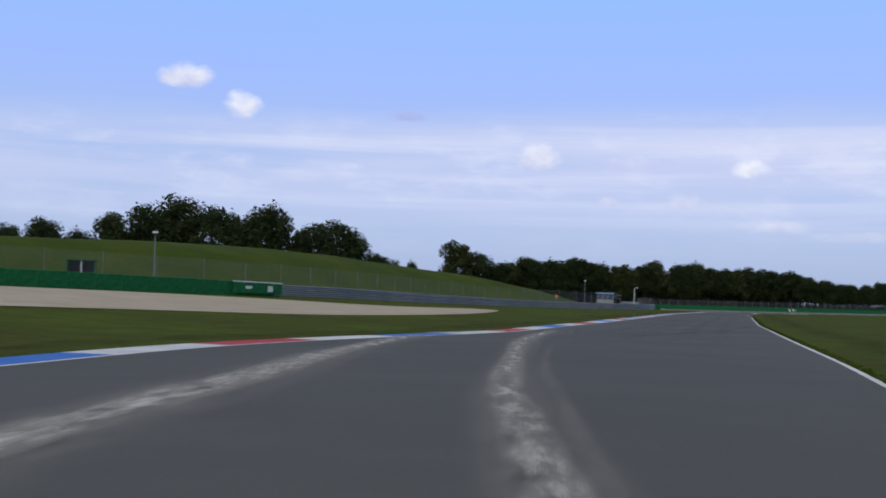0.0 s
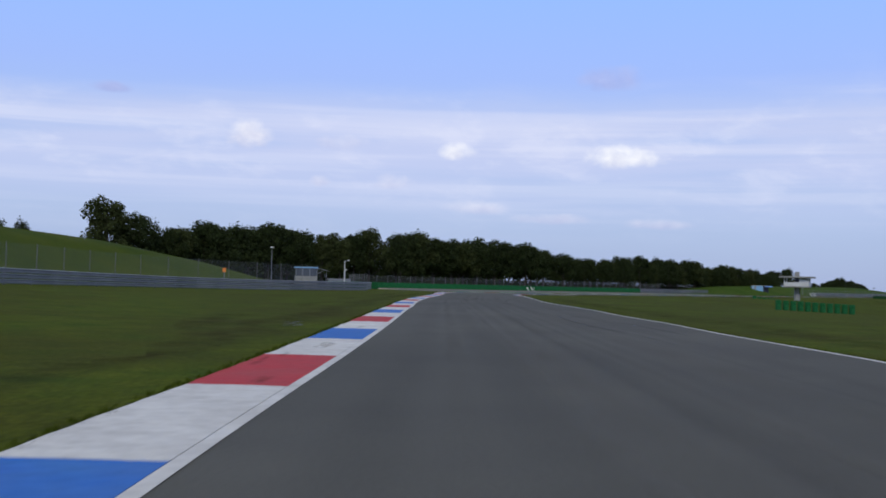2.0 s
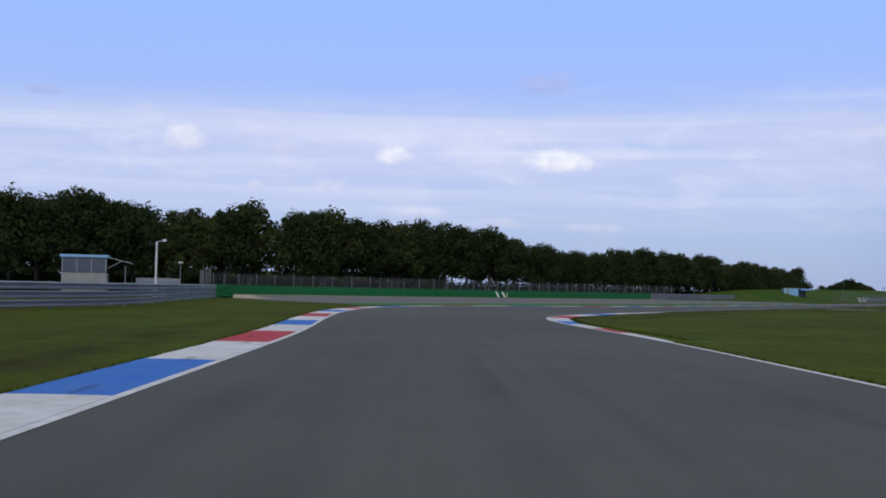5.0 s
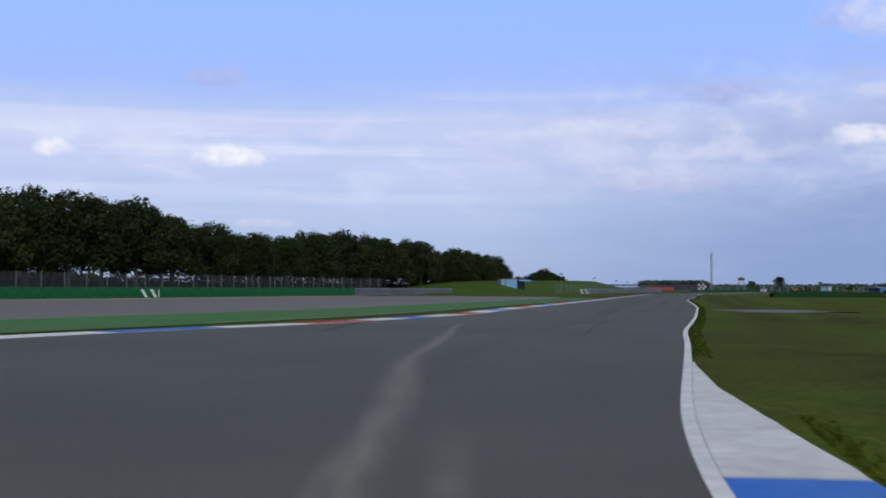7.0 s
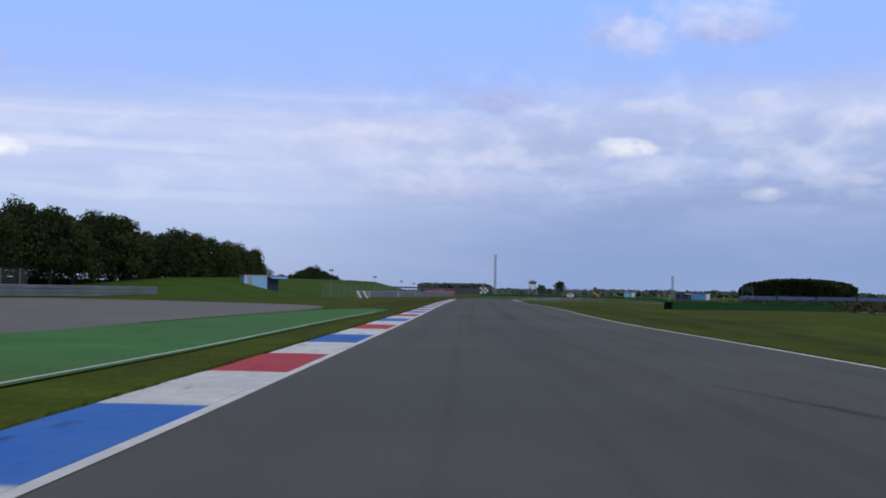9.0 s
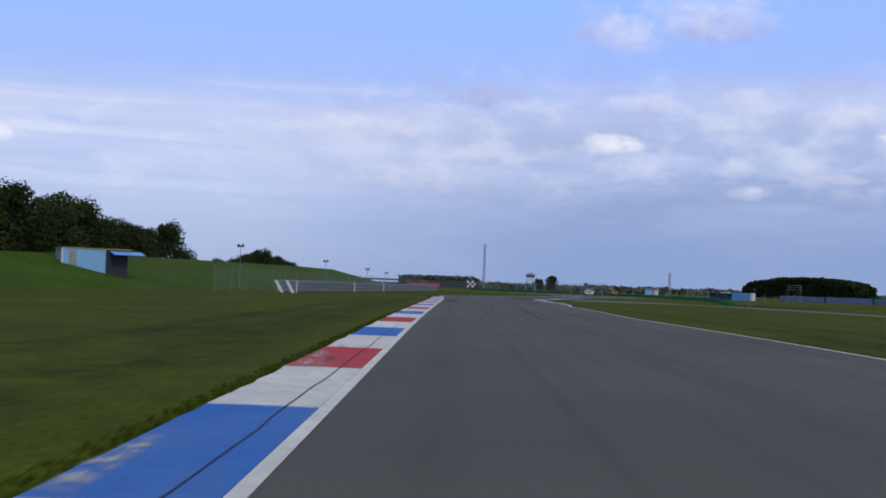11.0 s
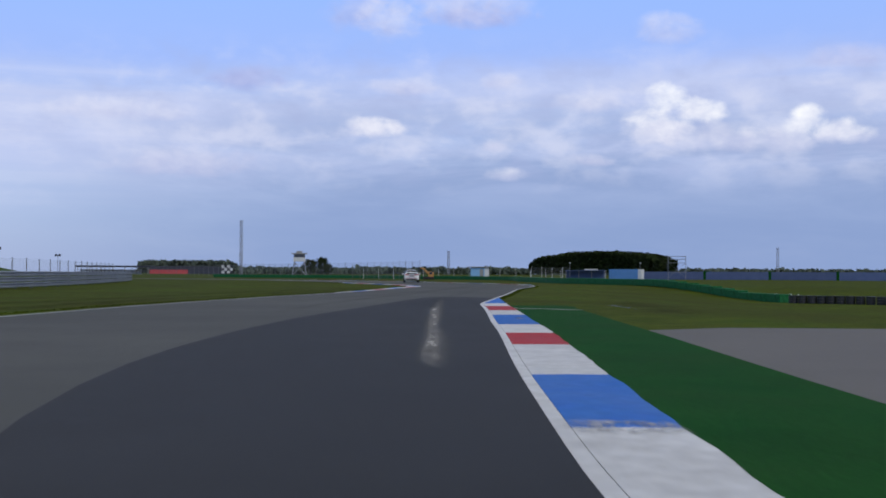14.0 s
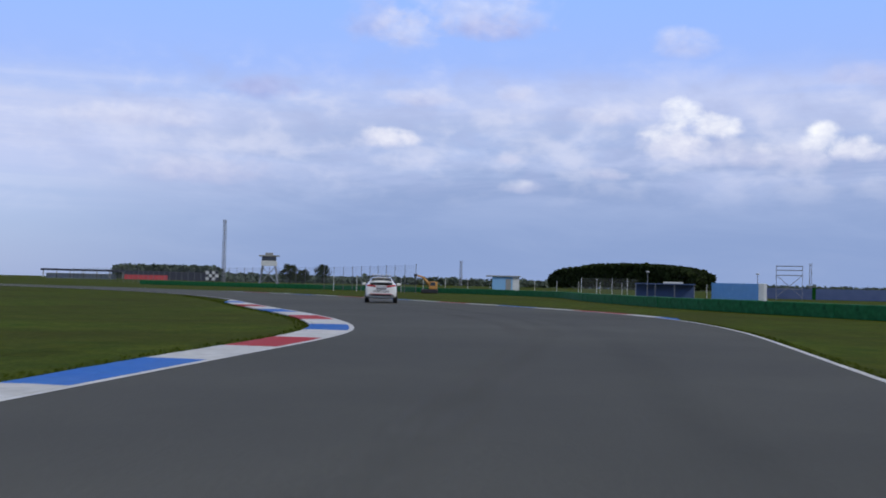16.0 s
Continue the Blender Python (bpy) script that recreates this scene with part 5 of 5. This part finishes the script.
marshal_hut(38.2, 250)
guardrail(smooth_line([(39.5, 247), (43, 251), (46.5, 252.5), (49, 251.5)], 1.0), 3, 1.15, "green painted guardrail end beside the hut", TYRE_GREEN, 2.0)


def spectator_box(x, y):
    T = thing("green_box", x, y, terrain(x, y) - 0.02, 12, "dark green open-fronted marshal box behind the tyre wall", "hut")
    block("side_wall", T, TYRE_GREEN, -1.1, -1.0, 0, 1.6, 0, 2.2, 0.0)
    block("side_wall", T, OFF_WHITE, 0.0, 0.1, 0, 1.6, 0, 2.2, 0.0, "pale partition")
    block("side_wall", T, TYRE_GREEN, 1.0, 1.1, 0, 1.6, 0, 2.2, 0.0)
    block("back_wall", T, DARK_BOARD, -1.1, 1.1, 1.5, 1.6, 0, 2.2, 0.0)
    block("roof", T, TYRE_GREEN, -1.2, 1.2, -0.2, 1.7, 2.2, 2.3, 0.0)


spectator_box(-28.9, 89.7)


def tyre_blocks(pts, height, mat, label):
    T = tagged(empty("tyre_stack", Matrix()), label, "tyre stack")
    line = smooth_line(pts, 0.7)
    bm = bmesh.new()
    for k in range(max(2, int(height / 0.2))):
        tube(bm, (0, 0, k * 0.2), (0, 0, k * 0.2 + 0.19), 0.33, 0.33, 10)
    base = part("tyre_column", bm, mat, T)
    for i, p in enumerate(line):
        ob = base if i == 0 else new("tyre_column", base.data)
        ob.parent = T
        ob.matrix_basis = pose(p.x, p.y, terrain(p.x, p.y) - 0.03)


tyre_blocks([(111, 235.5), (115, 234.6), (119, 234)], 1.0, TYRE_GREEN, "row of green painted tyre stacks in the grass")
tyre_blocks([(73.7, 166.8), (77.8, 166.5), (81.8, 166)], 1.0, TYRE_GREEN, "row of dark green tyre stacks in the grass")
tyre_blocks([(318.2, 387.0), (317.5, 380), (313, 371), (306, 363)], 0.7, BLACK, "row of low black tyre stacks in the grass")


def container_hut(x, y, z):
    T = thing("site_hut", x, y, z, -12, "pale blue site hut with a raised blue flap", "hut")
    T.scale = (0.73, 0.73, 0.73)
    block("body", T, LIGHT_BLUE, 0, 4.6, 0, 2.4, -1.4, 1.9, 0.03, "pale blue sheet wall")
    block("edge_post", T, OFF_WHITE, -0.08, 0.1, -0.05, 0.1, -0.5, 1.95, 0.0)
    block("panel", T, CONCRETE, 0.7, 1.5, -0.02, 0.03, -0.3, 1.7, 0.0, "grey door panel")
    block("roof", T, material("ochre_edge", (0.35, 0.28, 0.12), 0.7), -0.1, 7.4, -0.1, 2.5, 1.9, 2.0, 0.02, "flat roof with ochre edge")
    # a solid near-black block; its colour is the shade within the bay
    block("store", T, DARK_BOARD, 4.6, 7.0, 0.1, 2.4, -1.4, 1.9, 0.0, "dark solid block painting the shade in an open store bay")
    bm = bmesh.new()
    box(bm, 5.0, 8.4, -1.5, 0.0, -0.03, 0.03, 0.01, Matrix.Translation((0, 0, 1.75)) @ Matrix.Rotation(radians(14), 4, "X"))
    part("flap", bm, material("blue_flap", (0.12, 0.30, 0.75), 0.45), T, "bright blue raised flap")


container_hut(192.3, 376.3, 1.54)


def marker_boards(x, y, z, turn, h=1.05, label="pair of white slanted marker boards at the barrier end"):
    T = thing("marker_boards", x, y, z, turn, label, "marker board")
    for k in (0, 1):
        bm = bmesh.new()
        vs = box(bm, -0.14, 0.14, -0.03, 0.03, 0, h)
        for v in vs:
            v.co.x += k * 0.95 - v.co.z * 0.55
        part("board", bm, OFF_WHITE, T)
    block("narrow_board", T, OFF_WHITE, 1.22, 1.30, -0.03, 0.03, 0, h * 0.95, 0.0)


marker_boards(211.6, 373.9, 0.0, -47)
marker_boards(96.5, 311.0, 0.1, -10, 0.8)
marker_boards(320.2, 388.4, terrain(320.2, 388.4), -75, 0.62)


def loudspeaker(x, y, z, h):
    T = thing("loudspeaker_pole", x, y, z, -48, "dark horn loudspeakers on a thin pole", "loudspeaker", "loudspeakers along the bank")
    rod("pole", T, STEEL, (0, 0, -1.0), (0, 0, h), 0.03, 0.025)
    for sx in (-1, 1):
        rod("horn", T, BLACK, (sx * 0.03, 0, h), (sx * 0.24, -0.2, h + 0.06), 0.06, 0.17, "black horn", 10)


for x, y, h in ((216, 386, 4.2), (251, 414, 3.8), (276, 432.5, 3.3), (300, 453, 3.1), (325, 475, 3.0)):
    loudspeaker(x, y, 1.2, h - 1.2)


def verge_post(x, y):
    T = thing("verge_post", x, y, 0, 0, "white plastic verge post before the guardrail", "post", "verge posts")
    block("post_body", T, OFF_WHITE, -0.06, 0.06, -0.04, 0.04, -0.1, 1.1, 0.01)


for x, y in ((237.2, 392.8), (253.5, 405)):
    verge_post(x, y)


# the berm with its dense hedge on the outside of the last bend
def hedge(pts, height, depth, label, seed, per_m=60, mat=HEDGE, big=1.0):
    line = smooth_line(pts, 1.0)
    nr = normals(line)
    H = tagged(empty("hedge", Matrix()), label, "hedge")
    n = len(line)
    vs = []
    for p, q in zip(line, nr):
        for a, z in ((-depth / 2, -0.1), (-depth / 2 * 0.8, height * 0.85), (depth / 2 * 0.8, height * 0.85), (depth / 2, -0.1)):
            e = p + q * a
            vs.append((e.x, e.y, z))
    mesh_object("core", vs, [(i * 4 + c, i * 4 + c + 1, i * 4 + c + 5, i * 4 + c + 4) for i in range(n - 1) for c in range(3)], mat, H)
    r = random.Random(seed)
    vs, fs = [], []
    for i in range(n - 1):
        for _ in range(per_m):
            p = line[i].lerp(line[i + 1], r.random()) + nr[i] * r.uniform(-0.55, 0.55) * depth
            c = Vector((p.x, p.y, height * (1 - r.random() ** 2) + r.uniform(-0.05, 0.1)))
            a = Vector((r.gauss(0, 1), r.gauss(0, 1), r.gauss(0, 1))).normalized()
            b = a.orthogonal().normalized()
            s = r.uniform(0.06, 0.16) * big
            o = len(vs)
            vs += [c - a * s, c - b * s * 0.6, c + a * s, c + b * s * 0.6]
            fs.append((o, o + 1, o + 2, o + 3))
    mesh_object("foliage", vs, fs, mat, H)


tyre_wall(smooth_line([(320, 387.6), (332, 398.5), (343, 409.5), (357, 424), (378, 439.5), (400, 453.5), (415, 474), (424, 500), (427, 545)], 1.5), 0.62, "long low green covered tyre wall beyond the last bend")
hedge([(181.7, 301.5), (194, 295), (207.3, 289)], 0.7, 1.6, "dark clipped hedge in the field", 7, 70)


under = offset(tree_row, 9)
hedge([tuple(p) for p in [q for q in under if 10 < q.x < 240][::12]], 2.3, 3.0, "dense dark undergrowth below the tree row", 8, 36, LEAF, 2.6)


def rail_banner(pts):
    """A green and white advertising sheet hung along the guardrail, its marks too worn to read."""
    line = smooth_line(pts, 0.6)
    nr = normals(line)
    n = len(line)
    B = tagged(empty("rail_banner", Matrix()), "green and white advertising sheet hung on the guardrail", "banner")
    for name, mat, z0, z1, d, part_of, a, b in (("sheet", TYRE_GREEN, 0.22, 1.16, 0.24, B, 0, n), ("white_edge", OFF_WHITE, 1.17, 1.27, 0.24, B, 0, n), ("bar", OFF_WHITE, 0.62, 0.86, 0.26, B, 2, 4), ("bar", OFF_WHITE, 0.42, 0.92, 0.26, B, n - 4, n - 2)):
        seg = [p - q * d for p, q in zip(line, nr)][a:b]
        m = len(seg)
        vs = [(p.x, p.y, terrain(p.x, p.y) + z0) for p in seg] + [(p.x, p.y, terrain(p.x, p.y) + z1) for p in seg]
        vs += [(p.x - 0.01, p.y + 0.01, z + 0.0) for p, (_, _, z) in zip(seg + seg, vs)]
        fs = [(i, i + 1, m + i + 1, m + i) for i in range(m - 1)] + [(2 * m + i, 3 * m + i, 3 * m + i + 1, 2 * m + i + 1) for i in range(m - 1)]
        mesh_object(name, vs, fs, mat, part_of)


rail_banner([(-18.2, 97), (-16.4, 99.2), (-14.6, 101.6)])


def blue_container(x, y):
    T = thing("container", x, y, 0, -82, "mid blue steel container behind the tyre wall", "container")
    T.scale = (0.84, 0.84, 0.94)
    block("body", T, CONTAINER_BLUE, -3.3, 2.6, 0, 2.4, 0, 2.05, 0.03)
    block("end_frame", T, OFF_WHITE, 2.6, 3.3, 0, 2.4, 0, 2.08, 0.03, "white end frame")
    for k in range(12):
        block("rib", T, CONTAINER_BLUE, -3.15 + k * 0.48, -3.0 + k * 0.48, -0.03, 0.02, 0.12, 1.93, 0.0)


blue_container(412.4, 438.5)


def field_shed(x, y):
    T = thing("field_shed", x, y, 0, -70, "dark blue open shed with grey posts", "shed")
    T.scale = (0.85, 0.85, 0.85)
    block("back_wall", T, DEEP_BLUE, -4.2, 4.2, 2.0, 2.2, 0, 2.0, 0.0)
    block("roof", T, DEEP_BLUE, -4.3, 4.3, 0, 2.3, 2.0, 2.15, 0.02)
    for k in range(4):
        block("post", T, STEEL, -4.2 + k * 2.77, -4.08 + k * 2.77, 0, 0.12, 0, 2.0, 0.0)
    block("roof_light", T, OFF_WHITE, -0.2, 2.6, 0.1, 1.9, 2.15, 2.4, 0.02, "white box on the roof")


field_shed(425, 451.5)


def scaffold(x, y):
    T = thing("scaffold", x, y, 0, -76, "open steel tube scaffold tower", "scaffold")
    T.scale = (1.0, 1.0, 1.28)
    for a in (-1.75, 1.75):
        for b in (0, 1.4):
            rod("standard", T, STEEL, (a, b, 0), (a, b, 3.75), 0.03)
    for z in (1.2, 2.7, 3.25, 3.7):
        for b in (0, 1.4):
            rod("ledger", T, STEEL, (-1.75, b, z), (1.75, b, z), 0.035)
    rod("brace", T, STEEL, (-1.75, 0, 0.3), (1.75, 0, 2.7), 0.03)
    rod("brace", T, STEEL, (1.75, 1.4, 0.3), (-1.75, 1.4, 2.7), 0.03)
    block("deck", T, CONCRETE, -1.75, 1.75, 0, 1.4, 2.66, 2.72, 0.0)


scaffold(451.4, 443.4)


def kiosk(x, y):
    T = thing("kiosk", x, y, 0, -61, "small pale blue kiosk with white end", "hut")
    block("body", T, LIGHT_BLUE, -1.8, 0.9, 0, 2.2, 0, 2.3, 0.03)
    block("white_end", T, OFF_WHITE, 0.9, 1.8, 0, 2.2, 0, 2.3, 0.03)
    block("roof", T, CONCRETE, -2.6, 2.0, -0.3, 2.4, 2.3, 2.45, 0.02)
    block("door", T, CONCRETE, 0.0, 0.7, -0.04, 0.02, 0.05, 2.0, 0.0)


kiosk(425.2, 473.9)


def excavator(x, y):
    T = thing("excavator", x, y, 0, -58, "orange excavator with raised arm behind the tyre wall", "excavator")
    T.scale = (0.82, 0.82, 0.82)
    block("undercarriage", T, BLACK, -1.2, 1.2, -0.9, 0.9, 0, 0.6, 0.1)
    block("cab", T, DIGGER_ORANGE, -0.1, 1.1, -0.8, 0.8, 0.6, 1.7, 0.12)
    block("window", T, SKY_GLASS, 0.1, 0.8, -0.82, -0.78, 1.1, 1.6, 0.0)
    rod("boom", T, DIGGER_ORANGE, (0.0, 0, 1.2), (-1.0, 0, 2.3), 0.2, 0.16)
    rod("stick", T, DIGGER_ORANGE, (-1.0, 0, 2.3), (-1.9, 0, 2.55), 0.14, 0.12)
    block("bucket", T, BLACK, -2.3, -1.8, -0.3, 0.3, 2.35, 2.75, 0.08)


excavator(405, 473)
fence(smooth_line([(406, 488), (420, 480), (436, 466), (452, 450)], 2.0), 1.9, "row of thin pale fence posts on the far verge", 3.2, OFF_WHITE, False)
fence(smooth_line([(399, 471), (425, 506), (470, 590), (500, 650)], 4.0), 3.3, "tall grey mesh catch fence beyond the track", 4.0)
fence(smooth_line([(428.8, 464.5), (430.3, 461.2), (431.9, 457.7)], 1.0), 2.4, "tall pale fence posts by the sheds", 2.0, OFF_WHITE)


def grandstand(a, b, rows, label):
    a, b = Vector(a), Vector(b)
    t = (b - a)
    n = int(t.length / 14)
    ang = math.degrees(math.atan2(t.y, t.x))
    for k in range(n):
        p = a + t * (k / n)
        T = thing("grandstand", p.x, p.y, 0, ang, label, "grandstand", "stand sections")
        w = t.length / n
        for r in range(rows):
            block("seat_tier", T, SEAT_BLUE, 0.3, w - 0.3, r * 0.9, r * 0.9 + 0.9, 0.0, 0.35 + r * 0.20, 0.0)
        block("aisle", T, GREEN_DARK, -0.3, 0.3, 0, rows * 0.9, 0.0, 0.4 + rows * 0.19, 0.0, "green aisle")


grandstand((512, 310), (484, 462), 8, "low banked rows of dark blue grandstand seats")


def far_pits(x, y):
    T = thing("pit_stand", x, y, 0, -43, "low far pit stand with red and dark hoardings", "stand")
    block("roof", T, DARK_BOARD, -38, 0, 0, 10, 3.6, 4.5, 0.0, "long thin dark roof")
    for k in range(7):
        block("roof_post", T, CONCRETE, -37 + k * 6, -36.6 + k * 6, 0.5, 0.9, 0, 4.0, 0.0)
    block("wall", T, OFF_WHITE, -36, -4, 8, 9, 0, 2.4, 0.0)
    block("hoarding", T, RED_BOARD, 0, 20, -0.5, 0, 0.2, 2.4, 0.0, "red hoarding")
    block("upper_hoarding", T, DARK_BOARD, 0, 38, 0, 8, 2.4, 4.3, 0.0, "dark blue upper hoarding")
    block("hoarding", T, DARK_BOARD, 20, 38, -0.5, 0, 0.2, 2.4, 0.0, "dark hoarding")
    c = block("checkered_board", T, OFF_WHITE, 38, 44, -0.6, 0, 0.6, 5.0, 0.0, "black and white chequered board")
    for i in range(4):
        for j in range(3):
            if (i + j) % 2:
                block("square", c, DARK_BOARD, 38 + i * 1.5, 39.5 + i * 1.5, -0.64, -0.6, 0.6 + j * 1.46, 2.06 + j * 1.46, 0.0)


far_pits(668, 815)


def lattice_mast(x, y, h, w, label, name="mast"):
    T = thing(name, x, y, 0, 10, label, name)
    bm = bmesh.new()
    for sx in (-1, 1):
        for sy in (-1, 1):
            tube(bm, (sx * w, sy * w, 0), (sx * w * 0.8, sy * w * 0.8, h), w * 0.22, w * 0.18, 5)
    n = int(h / (w * 3))
    for k in range(n):
        z0, z1 = h * k / n, h * (k + 1) / n
        for sx, sy, ex, ey in ((-1, -1, 1, -1), (1, -1, 1, 1), (1, 1, -1, 1), (-1, 1, -1, -1)):
            tube(bm, (sx * w * 0.9, sy * w * 0.9, z0), (ex * w * 0.9, ey * w * 0.9, z1), w * 0.1, w * 0.1, 4)
    part("lattice", bm, STEEL, T)


lattice_mast(645, 730, 26.3, 0.55, "tall slender grey steel lattice mast")
lattice_mast(1120, 900, 22, 0.9, "distant thin grey lattice mast")
lattice_mast(1500, 700, 32, 1.2, "distant grey lattice mast on the horizon")


def watch_tower(x, y):
    T = thing("watch_tower", x, y, 0, -52, "white watch tower cabin on open steel legs", "tower")
    for sx in (-1, 1):
        for sy in (-1, 1):
            rod("leg", T, STEEL, (sx * 2.0, sy * 2.0, 0), (sx * 1.3, sy * 1.3, 4.2), 0.14)
    rod("brace", T, STEEL, (-2, -2, 0.2), (1.35, -1.35, 4.0), 0.08)
    rod("brace", T, STEEL, (2, -2, 0.2), (-1.35, -1.35, 4.0), 0.08)
    block("cabin", T, OFF_WHITE, -1.6, 1.6, -1.6, 1.6, 4.2, 5.3, 0.03)
    block("window_band", T, SKY_GLASS, -1.5, 1.5, -1.5, 1.5, 5.3, 6.2, 0.0, "dark window band")
    block("roof", T, CONCRETE, -2.1, 2.1, -2.1, 2.1, 6.2, 6.45, 0.03)
    block("hatch", T, CONCRETE, -0.8, 0.8, -0.8, 0.8, 6.45, 7.0, 0.03)


watch_tower(477, 560)


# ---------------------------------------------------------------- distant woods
# leaf colour paled to grey-green: the haze of distance is painted in
LEAF_HAZED = material("hazed_leaf", (0.105, 0.130, 0.100), 0.8, per_island=0.2, spec=0.1, translucent=0.2)
def far_wood(name, a, b, depth, height, label, seed, count, leaf=LEAF, size=1.6, bumps=0.12, dome=0.0):
    """A dense far plantation: trunks along its edges and a mass of leaf clumps."""
    r = random.Random(seed)
    a, b = Vector(a), Vector(b)
    t = b - a
    q = Vector((-t.y, t.x)).normalized()
    vs, fs = [], []
    for _ in range(count):
        u, d = r.random(), r.random()
        end = min(1, 12 * u, 12 * (1 - u)) ** 0.5
        top = height * (0.72 + 0.28 * end) * (1 - dome * (2 * u - 1) ** 2) * (1 + bumps * noise.noise((u * 40, d * 6, seed)))
        z = top * (1 - 0.82 * r.random() ** 1.6)
        p = a + t * u + q * d * depth
        c = Vector((p.x, p.y, z + terrain(p.x, p.y)))
        n = Vector((r.gauss(0, 1), r.gauss(0, 1), r.gauss(0.3, 1))).normalized()
        e = n.orthogonal().normalized()
        f = n.cross(e)
        s = size * r.uniform(0.5, 1.3)
        o = len(vs)
        vs += [c - e * s, c - f * s * 0.7, c + e * s, c + f * s * 0.7]
        fs.append((o, o + 1, o + 2, o + 3))
    ob = mesh_object(name, vs, fs, leaf)
    tagged(ob, label, "woodland", kind="stuff")
    return ob


far_wood("pine_plantation", (904, 604), (1030, 757), 14, 16.0, "dense dark flat-topped plantation far off in the fields", 3, 26000, LEAF, 1.5, 0.08, 0.3)
# these three carry the haze in their leaf colour
far_wood("far_trees", (672, 828), (710, 791), 18, 7.0, "green bushes behind the far pit stand, paled by painted haze", 4, 2200, LEAF_HAZED, 1.4)
far_wood("far_hedgerow", (720, 800), (1060, 930), 20, 3.6, "low distant hedgerow on the horizon", 5, 5000, LEAF_HAZED, 1.5, 0.6)
far_wood("horizon_trees", (1250, 1150), (1700, 560), 40, 6.0, "low distant tree line on the horizon", 6, 7000, LEAF_HAZED, 3.0, 0.8)
far_wood("west_horizon_trees", (-300, 1100), (400, 1250), 60, 14.0, "distant tree line on the horizon", 8, 9000, LEAF, 3.0, 0.5)
HEATH = material("heather", (0.062, 0.052, 0.034), 0.9, per_island=0.45, spec=0.05, translucent=0.2)
far_wood("heather", (185, 262), (285, 330), 20, 0.6, "rough purple-brown heather beside the service road", 9, 16000, HEATH, 0.22, 0.7)
far_wood("heather", (82, 158), (60, 122), 14, 0.45, "rough purple-brown heather beyond the tyre stacks", 10, 6000, HEATH, 0.2, 0.7)
plant(879, 861, 0, 12.5, 1.1, "", "round dark tree standing alone in the distance")
plant(520, 590, 0, 5.5, 1.4, "", "dark bushy tree beside the watch tower")
plant(470, 545, 0, 3.5, 1.4, "", "low dark bush below the watch tower")
